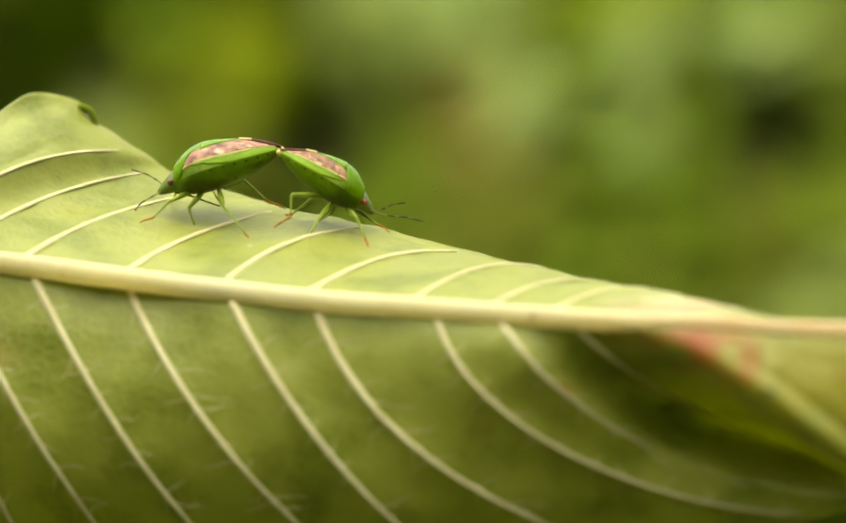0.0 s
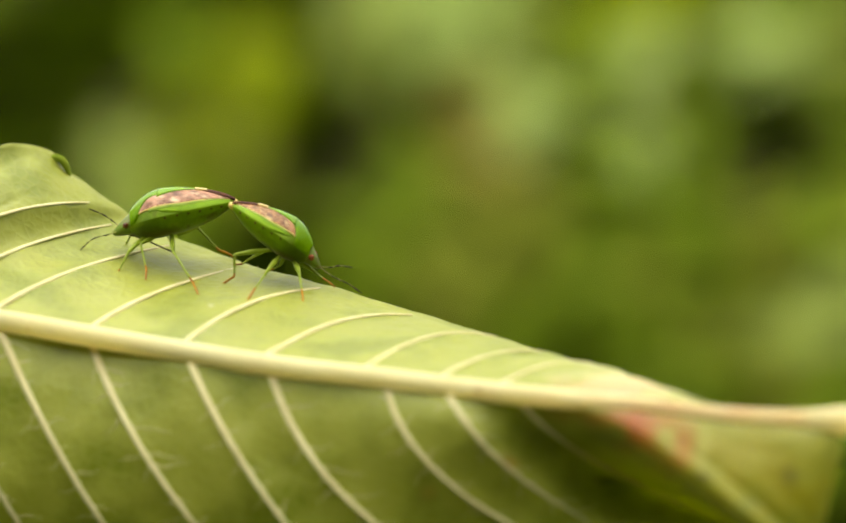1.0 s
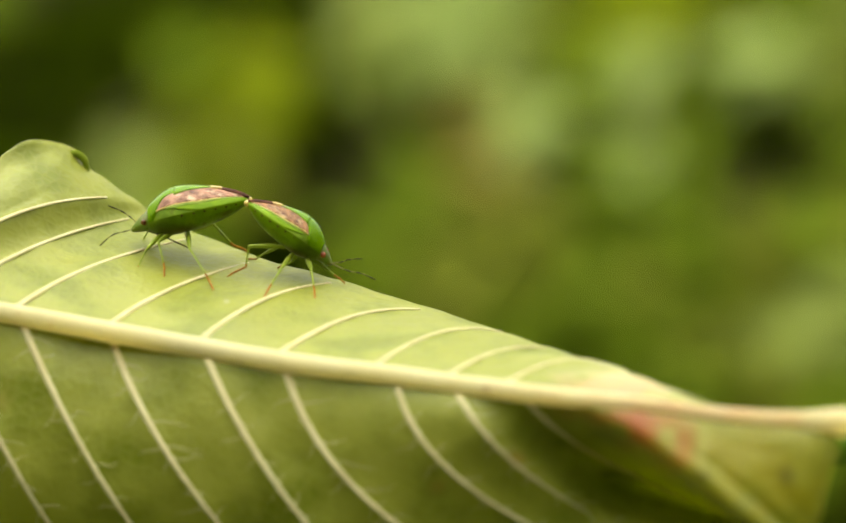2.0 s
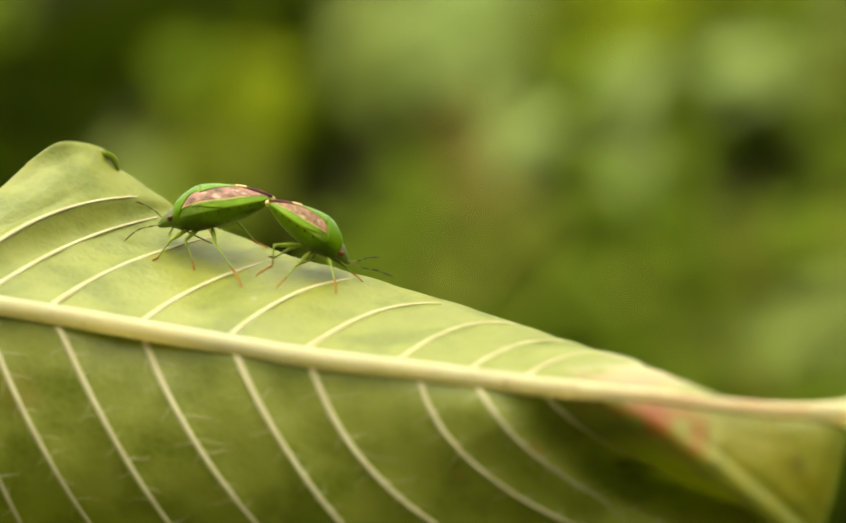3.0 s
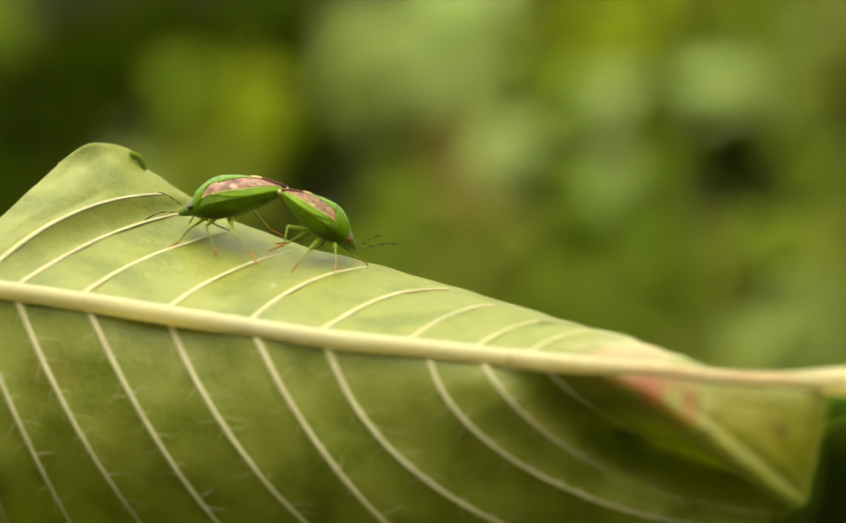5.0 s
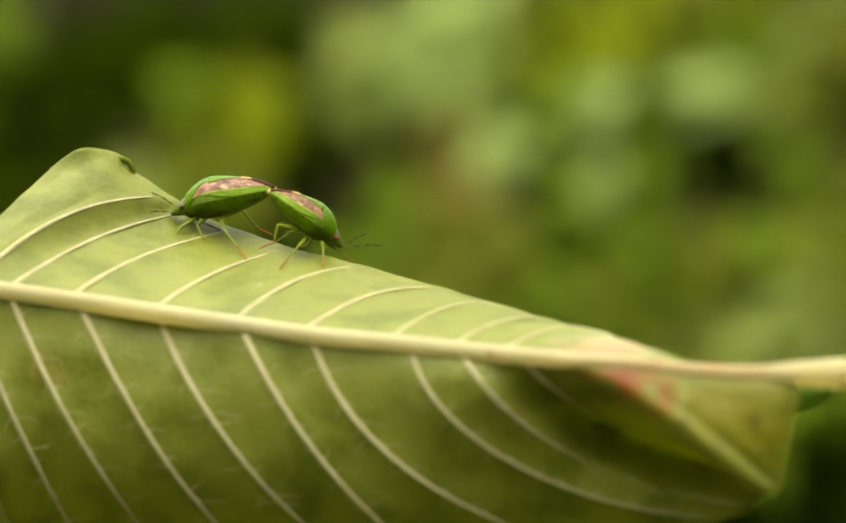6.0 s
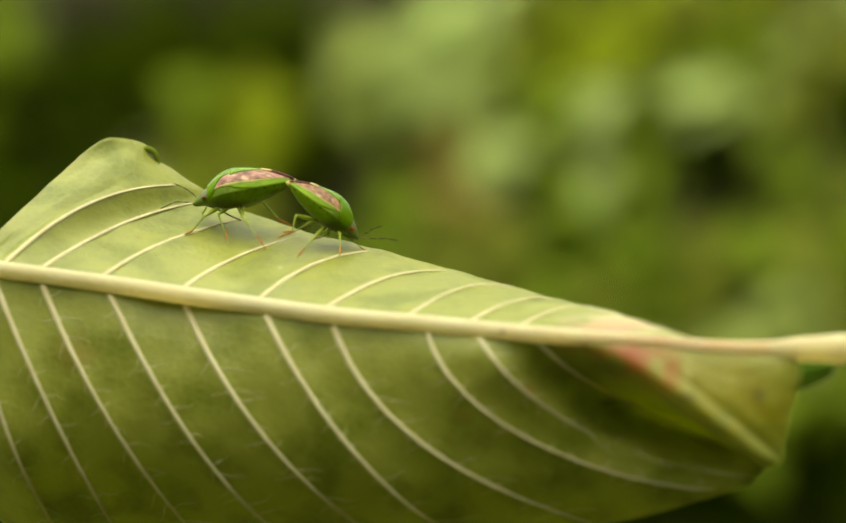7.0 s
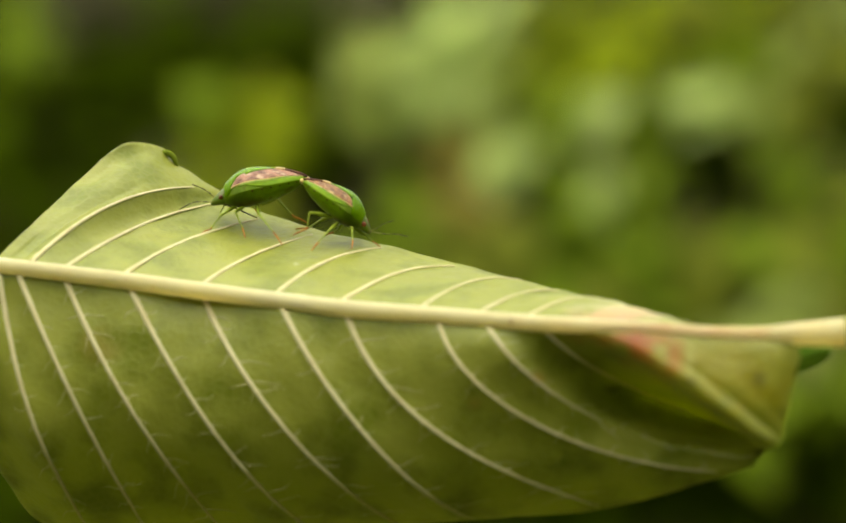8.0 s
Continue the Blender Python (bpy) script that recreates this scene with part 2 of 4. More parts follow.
def tube(bm, path, radii, sides=10, flat=1.0, out=None):
    """A round rod along a path (metres), with its radius from point to point and closed ends."""
    path = np.asarray(path, float)
    radii = np.interp(np.linspace(0, 1, len(path)), np.linspace(0, 1, len(radii)), radii)
    tang = np.gradient(path, axis=0)
    tang /= np.linalg.norm(tang, axis=1)[:, None] + 1e-12
    side = np.cross(tang[0], out if out is not None else ((0, 0, 1) if abs(tang[0][2]) < 0.9 else (1, 0, 0)))
    rings = []
    for c, t, r in zip(path, tang, radii):
        side = side - t * side.dot(t)
        side /= np.linalg.norm(side)
        up = np.cross(side, t)
        ring = []
        for k in range(sides):
            a = 2 * math.pi * k / sides
            ring.append(bm.verts.new(c + r * (math.cos(a) * side + flat * math.sin(a) * up)))
        rings.append(ring)
    for a, b in zip(rings, rings[1:]):
        for k in range(sides):
            bm.faces.new((a[k], a[(k + 1) % sides], b[(k + 1) % sides], b[k]))
    bm.faces.new(rings[0][::-1])
    bm.faces.new(rings[-1])
    return bm


def sheet(bm, grid):
    """A quad sheet from an array (rows, columns, 3)."""
    rows, cols = grid.shape[:2]
    vs = [[bm.verts.new(grid[i, j]) for j in range(cols)] for i in range(rows)]
    for i in range(rows - 1):
        for j in range(cols - 1):
            bm.faces.new((vs[i][j], vs[i + 1][j], vs[i + 1][j + 1], vs[i][j + 1]))
    return bm


def ball(bm, centre, size, seg=12, rings=8):
    m = Matrix.Translation(centre) @ Matrix.Diagonal((*size, 1))
    bmesh.ops.create_uvsphere(bm, u_segments=seg, v_segments=rings, radius=1.0, matrix=m)
    return bm


# ---- setting ----
def ground():
    bm = bmesh.new()
    n = 60
    xs = np.sign(np.linspace(-1, 1, n)) * np.abs(np.linspace(-1, 1, n)) ** 3 * 400
    grid = np.zeros((n, n, 3))
    for i, x in enumerate(xs):
        for j, y in enumerate(xs):
            grid[i, j] = (x, y, 0.02 * noise.noise((x * 1.3, y * 1.3, 0)) if abs(x) + abs(y) < 20 else 0)
    tagged(part("ground", sheet(bm, grid), SOIL, None), "dark soil tinted green for bounced light, with scattered leaf litter", "ground", kind="structure")


ground()

# ---- the leaf on which the insects sit (millimetres, leaf space) ----
RIB_LINE = ((-52.4, 6.6, -1.4), (-47.0, 6.3, -2.3), (-41.1, 5.6, -3.1), (-30.9, 4.6, -4.5), (-18.9, 2.3, -6.3), (-8.2, -1.1, -7.8), (1.3, -3.7, -8.7), (9.1, -6.5, -9.5), (17.4, -9.9, -10.2), (22.9, -12.3, -10.6), (28.4, -14.6, -11.2), (33.8, -16.0, -11.5), (38.2, -17.0, -11.4), (43.0, -17.0, -11.3))
STALK_LINE = ((43.0, -17.0, -11.3), (50, -16.5, -11.0), (60, -15, -11), (72, -12, -13))
# each row runs from the midrib to the margin
LOWER_TIP = (
    ( (-52.4, 6.5, -1.4), (-52.9, 5.5, -6.4), (-52.1, 8.0, -12.0), (-49.8, 16.0, -17.5) ),
    ( (-49.9, 6.4, -1.8), (-49.8, 5.0, -9.8), (-47.9, 8.0, -18.2), (-44.5, 17.0, -24.9) ),
    ( (-47.0, 6.2, -2.5), (-46.4, 4.6, -11.0), (-44.5, 8.0, -20.6), (-41.5, 18.0, -29.2) ),
)
LOWER_LEFT = (
    ( (-44.6, 5.9, -3.1), (-42.4, 3.2, -14.4), (-39.5, 4.4, -22.6), (-35.3, 15.0, -31.4) ),
    ( (-42.6, 5.7, -3.4), (-38.5, 2.8, -12.9), (-33.7, 4.0, -22.8), (-28.2, 15.0, -32.7) ),
    ( (-37.5, 5.3, -4.4), (-33.1, 2.2, -13.7), (-27.6, 3.2, -22.6), (-20.7, 13.5, -31.6) ),
    ( (-30.7, 4.6, -5.4), (-25.7, 1.2, -14.7), (-19.1, 1.9, -24.1), (-11.0, 10.0, -31.3) ),
    ( (-22.9, 3.8, -6.7), (-17.8, -0.4, -15.9), (-10.7, -0.2, -24.3), (-2.7, 7.0, -30.3) ),
    ( (-14.7, 0.7, -7.7), (-9.4, -2.9, -16.8), (-2.2, -2.6, -25.1), (5.2, 4.0, -29.7) ),
    ( (-8.0, -1.2, -8.5), (-2.7, -4.2, -17.3), (6.2, -4.2, -23.8), (18.7, -0.5, -28.7) ),
)
LOWER_BASE = (
    ( (1.5, -3.8, -9.2), (7.1, -6.6, -17.2), (18.4, -5.8, -23.0), (32.1, -7.5, -25.2) ),
    ( (6.4, -5.5, -9.7), (11.0, -7.6, -15.3), (19.6, -5.4, -20.4), (34.0, -9.2, -24.0) ),
    ( (12.3, -7.8, -10.2), (19.7, -4.4, -15.4), (28.1, -0.6, -19.1), (35.1, -9.5, -23.0) ),
    ( (15.8, -9.2, -9.9), (23.3, -14.2, -14.3), (30.1, -17.2, -19.5), (35.7, -17.6, -22.9) ),
    ( (22.4, -12.0, -10.0), (28.3, -17.0, -15.1), (33.1, -18.7, -19.1), (36.3, -18.3, -22.1) ),
    ( (28.4, -14.6, -10.7), (32.1, -17.7, -14.7), (34.8, -18.6, -17.7), (36.8, -18.2, -20.2) ),
    ( (33.8, -16.0, -11.0), (35.4, -18.0, -13.6), (36.5, -18.4, -15.8), (37.3, -18.0, -17.7) ),
    ( (37.7, -16.9, -10.7), (37.9, -17.5, -12.3), (38.1, -17.5, -13.0), (38.4, -17.5, -13.6) ),
)
UPPER_LEFT = (
    ( (-45.9, 6.1, -3.1), (-42.9, 9.3, 0.2), (-38.7, 15.0, 4.6), (-34.6, 19.8, 8.8) ),
    ( (-44.7, 6.0, -2.9), (-40.4, 10.9, 1.4), (-36.2, 16.5, 5.8), (-31.7, 22.1, 10.7) ),
    ( (-43.6, 5.9, -2.8), (-39.1, 11.4, 1.8), (-33.3, 17.1, 6.5), (-28.1, 25.1, 10.3) ),
    ( (-42.5, 5.7, -2.7), (-37.8, 11.5, 1.8), (-31.5, 16.9, 5.8), (-26.7, 25.1, 8.6) ),
    ( (-41.3, 5.6, -2.6), (-35.7, 11.5, 2.3), (-29.6, 17.1, 5.2), (-22.5, 25.2, 5.9) ),
    ( (-37.7, 5.2, -3.2), (-32.7, 11.5, 0.2), (-27.3, 17.7, 2.8), (-20.6, 25.3, 4.5) ),
    ( (-31.6, 4.6, -4.1), (-26.6, 11.2, -0.8), (-21.5, 17.5, 1.3), (-16.2, 23.5, 2.8) ),
    ( (-23.4, 3.8, -5.3), (-19.2, 10.0, -2.4), (-15.0, 15.2, -0.5), (-10.7, 19.5, 0.9) ),
)
UPPER_BASE = (
    ( (-15.6, 0.9, -6.5), (-11.8, 6.1, -3.5), (-7.8, 12.0, -1.7), (-3.3, 15.8, -1.0) ),
    ( (-8.9, -1.1, -7.4), (-4.7, 5.3, -4.8), (-0.5, 10.8, -3.4), (4.9, 14.5, -3.3) ),
    ( (-0.8, -3.2, -8.3), (3.1, 2.6, -5.8), (7.1, 6.6, -4.7), (11.7, 9.5, -5.3) ),
    ( (5.7, -5.2, -8.7), (8.5, -0.4, -7.1), (11.6, 2.9, -6.2), (15.4, 4.4, -6.4) ),
    ( (10.6, -7.0, -9.2), (13.0, -3.2, -7.9), (15.8, -0.6, -7.1), (19.3, 0.6, -7.3) ),
    ( (16.3, -9.5, -10.3), (18.6, -6.6, -8.6), (20.9, -4.5, -8.1), (23.0, -7.3, -8.7) ),
    ( (22.4, -12.0, -10.8), (23.8, -12.4, -9.9), (25.2, -11.6, -9.6), (26.3, -12.8, -9.9) ),
    ( (28.1, -14.5, -11.4), (28.4, -14.6, -10.7), (28.6, -14.6, -10.6), (28.7, -14.7, -10.6) ),
)


def along(row, v):
    """Cubic through the four points of a row."""
    v = np.asarray(v)[:, None]
    a, b, c, d = (np.array(p, float) for p in row)
    return (a * (-4.5 * (v - 1 / 3) * (v - 2 / 3) * (v - 1)) + b * (13.5 * v * (v - 2 / 3) * (v - 1))
            + c * (-13.5 * v * (v - 1 / 3) * (v - 1)) + d * (4.5 * v * (v - 1 / 3) * (v - 2 / 3)))


def blade_grid(rows, step, n, swell, first, last, roll, wave):
    """The lamina: smooth from row to row, hollow between the veins, uneven at the margin. In metres."""
    c = np.array(rows, float).reshape(len(rows), 12)
    u = np.linspace(0, len(rows) - 1, (len(rows) - 1) * step + 1)
    ctrl = spline(c, len(u)).reshape(-1, 4, 3)
    v = np.linspace(0, 1, n)
    g = np.array([along(r, v) for r in ctrl])
    nrm = np.cross(np.gradient(g, axis=0), np.gradient(g, axis=1))
    nrm /= np.linalg.norm(nrm, axis=2)[..., None] + 1e-9
    nrm *= -np.sign(nrm[..., 1:2] + 1e-9)          # away from the underside
    hollow = np.where((u > first) & (u < last), np.abs(np.sin(np.pi * u)) ** 0.8, 0.0)
    hollow = hollow[:, None] * (np.sin(np.pi * np.clip(v * 1.02, 0, 1)) ** 0.6)[None]
    rough = np.array([[noise.noise((p[0] * 0.35, p[1] * 0.35, p[2] * 0.35)) * 0.16 + noise.noise((p[0] * 1.1, p[1] * 1.1, p[2] * 1.1 + 9)) * 0.05 for p in line] for line in g])
    g = g - nrm * (-swell * hollow + rough * np.minimum(1, v * 6)[None])[..., None]
    margin = np.array([noise.noise((x * 0.7, 3.3, wave)) + 0.5 * noise.noise((x * 2.6, 1.3, wave)) for x in u]) * wave
    g[:, -1] += margin[:, None] * (g[:, -1] - g[:, -4]) / (np.linalg.norm(g[:, -1] - g[:, -4], axis=1)[:, None] + 1e-9)
    if roll:                                         # the margin turns away and down
        tail = g[:, -1:] + np.array([[[0, 0.5, 0.02]], [[0, 1.0, -0.25]], [[0, 1.3, -0.8]]]).transpose(1, 0, 2) * roll
        g = np.concatenate([g, tail], axis=1)
    return g * MM


def on_blade(grid, u, v, lift):
    """The point of a blade at u rows along it and v steps across it, lifted off its surface; in millimetres."""
    i, j = min(max(int(u), 1), len(grid) - 3), min(max(int(v), 1), len(grid[0]) - 3)
    a, b = u - i, v - j
    p = (grid[i][j] * (1 - a) + grid[i + 1][j] * a) * (1 - b) + (grid[i][j + 1] * (1 - a) + grid[i + 1][j + 1] * a) * b
    n = np.cross(grid[i + 1][j] - grid[i][j], grid[i][j + 1] - grid[i][j])
    return p / MM + lift * n / (np.linalg.norm(n) + 1e-12) * (1 if n[1] > 0 else -1)


def sitting_leaf():
    leaf = tagged(new("leaf"), "pale green ribbed leaf folded along its cream midrib, base reddened", "leaf")
    lower = LOWER_TIP + LOWER_LEFT + LOWER_BASE
    upper = UPPER_LEFT + UPPER_BASE
    hanging = None
    for rows, roll, label in ((lower, 0.0, "hanging half of the blade, curled over at its base"), (upper, 0.5, "upturned half of the blade, lit from above")):
        g = blade_grid(rows, 12, 44, -0.5 if rows is lower else -0.12, 3, 12, roll, 0.30)
        hanging = g if rows is lower else hanging
        ob = part("blade", sheet(bmesh.new(), g), BLADE, leaf, label)
        so = ob.modifiers.new("thickness", "SOLIDIFY")
        so.thickness, so.offset = 0.00022, 0.0
    bm = tube(bmesh.new(), spline(RIB_LINE, 120) * MM, [0.00082, 0.00086, 0.00090, 0.00092, 0.00088, 0.00080, 0.00078, 0.00098, 0.0015], 16)
    part("midrib", bm, RIB, leaf, "thick cream-yellow midrib, pink towards the base")
    part("stalk", tube(bmesh.new(), spline(STALK_LINE, 40) * MM, [0.0016, 0.0017, 0.0018, 0.002], 14), PETIOLE, leaf, "yellow-green leaf stalk")
    for rows, low, high in ((lower, 3, 12), (upper, 4, 12)):
        for k in range(low, high + 1):
            path = along(rows[k], np.linspace(0, (0.98 if k < 10 else (0.95, 0.62, 0.74)[k - 10]) if rows is lower else 0.90, 40))
            beside = np.array(rows[k + 1], float) - np.array(rows[k - 1], float)
            out = np.cross(np.gradient(path, axis=0), along(beside, np.linspace(0, 0.985, 40)))
            out /= np.linalg.norm(out, axis=1)[:, None] + 1e-9
            path -= 0.17 * out * np.sign(out[:, 1:2] + 1e-9)      # proud of the underside
            big = 0.38 if k < 10 else 0.29
            big *= (0.82 if rows is lower else 0.72) * MM
            part("vein", tube(bmesh.new(), path * MM, [big, 0.72 * big, 0.58 * big, 0.32 * big], 10, 0.5, (0, -1, 0.3)), VEIN, leaf)
    # faint veinlets that leave the veins of the hanging half on both sides, lying on the blade
    twist = random.Random(3)
    for k in range(3, 12):
        for side in (-1, 1):
            for q in range(12):
                v0 = 0.05 + 0.078 * q + twist.uniform(-0.03, 0.03)
                reach, ahead = twist.uniform(0.10, 0.42), twist.uniform(-0.01, 0.05) - 0.03 * side
                path = np.array([on_blade(hanging, 12 * (k + side * reach * f), 43 * (v0 + ahead * f + 0.008 * twist.uniform(-1, 1)), -0.115) for f in (0.02, 0.3, 0.6, 1.0)])
                part("veinlet", tube(bmesh.new(), spline(path, 8) * MM, [0.050 * MM, 0.036 * MM, 0.012 * MM], 5), VEIN, leaf)
    # short pale hairs on the midrib, the veins and the margin
    fuzz = random.Random(8)
    lines = [(spline(RIB_LINE, 200), 0.80, 700)] + [(along(lower[k], np.linspace(0, 0.95, 60)), 0.25, 70) for k in range(3, 12)]
    lines += [(along(upper[k], np.linspace(0, 0.88, 60)), 0.2, 50) for k in range(4, 13)] + [(np.array([along(r, [0.99])[0] for r in spline(np.array(upper, float).reshape(len(upper), 12), 220).reshape(-1, 4, 3)]), 0.05, 500)]
    bm = bmesh.new()
    for line, thick, count in lines:
        tang = np.gradient(line, axis=0)
        for _ in range(count):
            i = fuzz.randrange(len(line) - 1)
            t = tang[i] / (np.linalg.norm(tang[i]) + 1e-9)
            d = np.array([fuzz.gauss(0, 1) for _ in range(3)])
            d -= t * d.dot(t)
            d /= np.linalg.norm(d)
            foot = line[i] + (line[i + 1] - line[i]) * fuzz.random() + d * thick
            tip = foot + (d + 0.5 * fuzz.uniform(-1, 1) * t) * fuzz.uniform(0.15, 0.38)
            side = np.cross(d, t) * 0.011
            ring = [bm.verts.new((foot + q) * MM) for q in (side, -0.5 * side + 0.0095 * t, -0.5 * side - 0.0095 * t)]
            end = bm.verts.new(tip * MM)
            for q in range(3):
                bm.faces.new((ring[q], ring[(q + 1) % 3], end))
    tagged(part("hair", bm, VEIN, leaf, "fine pale hairs on ribs and margin"), kind="stuff")
    a, b = np.array(UPPER_LEFT[2][3]), np.array(UPPER_LEFT[3][3])
    part("curled_margin", tube(bmesh.new(), spline((a + (-0.6, -0.2, -0.3), a * 0.5 + b * 0.5 + (0.25, -0.5, 0.15), b + (0.3, -0.3, -0.6)), 16) * MM, [0.0001, 0.00036, 0.0003, 0.0001], 10), CURL, leaf, "curled margin showing the dark upper face")
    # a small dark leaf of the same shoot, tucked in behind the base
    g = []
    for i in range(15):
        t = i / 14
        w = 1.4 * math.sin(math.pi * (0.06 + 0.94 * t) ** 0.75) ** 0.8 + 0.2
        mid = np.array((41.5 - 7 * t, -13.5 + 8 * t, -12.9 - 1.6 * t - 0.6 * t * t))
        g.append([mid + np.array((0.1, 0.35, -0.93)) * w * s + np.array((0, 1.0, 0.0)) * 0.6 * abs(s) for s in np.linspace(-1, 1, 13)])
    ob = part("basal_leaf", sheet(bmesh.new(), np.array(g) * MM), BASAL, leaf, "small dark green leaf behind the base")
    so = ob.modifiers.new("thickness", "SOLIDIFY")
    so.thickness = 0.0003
    return leaf


leaf = sitting_leaf()


# ---- shield bugs (millimetres, insect space: x to the head, z up) ----
BODY = ((-5.0, 0.35, 0.55, 0.38, 0.15), (-4.5, 0.95, 0.85, 0.45, -0.25), (-3.2, 1.85, 1.30, 0.48, -0.95), (-1.6, 2.40, 1.62, 0.42, -1.50), (0.0, 2.65, 1.78, 0.32, -1.85),
        (1.3, 2.85, 1.70, 0.18, -2.02), (2.2, 2.35, 1.30, -0.10, -1.95), (2.9, 1.65, 0.75, -0.40, -1.78), (3.4, 1.15, 0.25, -0.62, -1.58))


def section(x):
    xs = [b[0] for b in BODY]
    table = spline(BODY, 200)
    return [np.interp(x, table[:, 0], table[:, k]) for k in range(1, 5)]


def top_point(x, s, lift=0.0):
    """A point of the back at x; s from -1 (one flank's edge) to 1 (the other's)."""
    w, zt, ze, _ = section(x)
    return np.array((x, s * (w + lift), ze + (zt - ze) * (1 - abs(s) ** 2.2) + lift))


def patch(xs, lo, hi, lift, scale, n=9):
    """A plate of the back between two flank lines, raised a little and closed at its rim."""
    g = []
    for x in xs:
        a, b = lo(x), hi(x)
        line = [top_point(x, a + (b - a) * j / (n - 1), lift) for j in range(n)]
        line = [top_point(x, a, 0.0) * (1, 1, 1) - (0, 0, 0.04)] + line + [top_point(x, b, 0.0) - (0, 0, 0.04)]
        g.append(line)
    g = np.array(g)
    g = np.concatenate([g[:1] - [0, 0, lift + 0.04], g, g[-1:] - [0, 0, lift + 0.04]])
    return sheet(bmesh.new(), g * scale * MM)


def rod(points, radii, sides=8, n=14):
    return tube(bmesh.new(), spline(points, n) * MM, [r * MM for r in radii], sides)


def limb(bug, coxa, knee, ankle, toe, thick=1.0):
    """A leg: thigh, shin and foot, hinged at the coxa."""
    o = np.array(coxa, float)
    k, a, t = (1.04 * (np.array(p, float) - o) for p in (knee, ankle, toe))
    leg = part("leg", rod((k * 0, k * 0.5 + (0, 0, 0.05), k), [0.15 * thick, 0.24 * thick, 0.13 * thick]), LIMB, bug)
    leg.location = o * MM
    b = a + (k - a) * 0.14
    part("shin", rod((k, (k + b) / 2, b), [0.115 * thick, 0.085 * thick, 0.08 * thick]), LIMB, leg)
    part("foot", rod((b, a, a + (t - a) * 0.5 + (0, 0, 0.05), t, t + (t - a) * 0.15 - (0, 0, 0.06)), [0.08 * thick, 0.095 * thick, 0.085 * thick, 0.035]), FOOT, leg, "orange-brown foot")
    return leg


def feeler(bug, points):
    """A jointed antenna, dark with pale rings; hinged at the head."""
    o = np.array(points[0], float)
    p = spline(np.array(points, float) - o, 41)
    ob = part("antenna", tube(bmesh.new(), p[0:12] * MM, [0.055 * MM, 0.045 * MM]), FEELER_PALE, bug)
    ob.location = o * MM
    for a, b, mat in ((11, 18, FEELER), (17, 21, FEELER_PALE), (20, 29, FEELER), (28, 31, FEELER_PALE), (30, 41, FEELER)):
        part("segment", tube(bmesh.new(), p[a:b] * MM, [0.038 * MM, 0.062 * MM, 0.042 * MM]), mat, ob)
    return ob


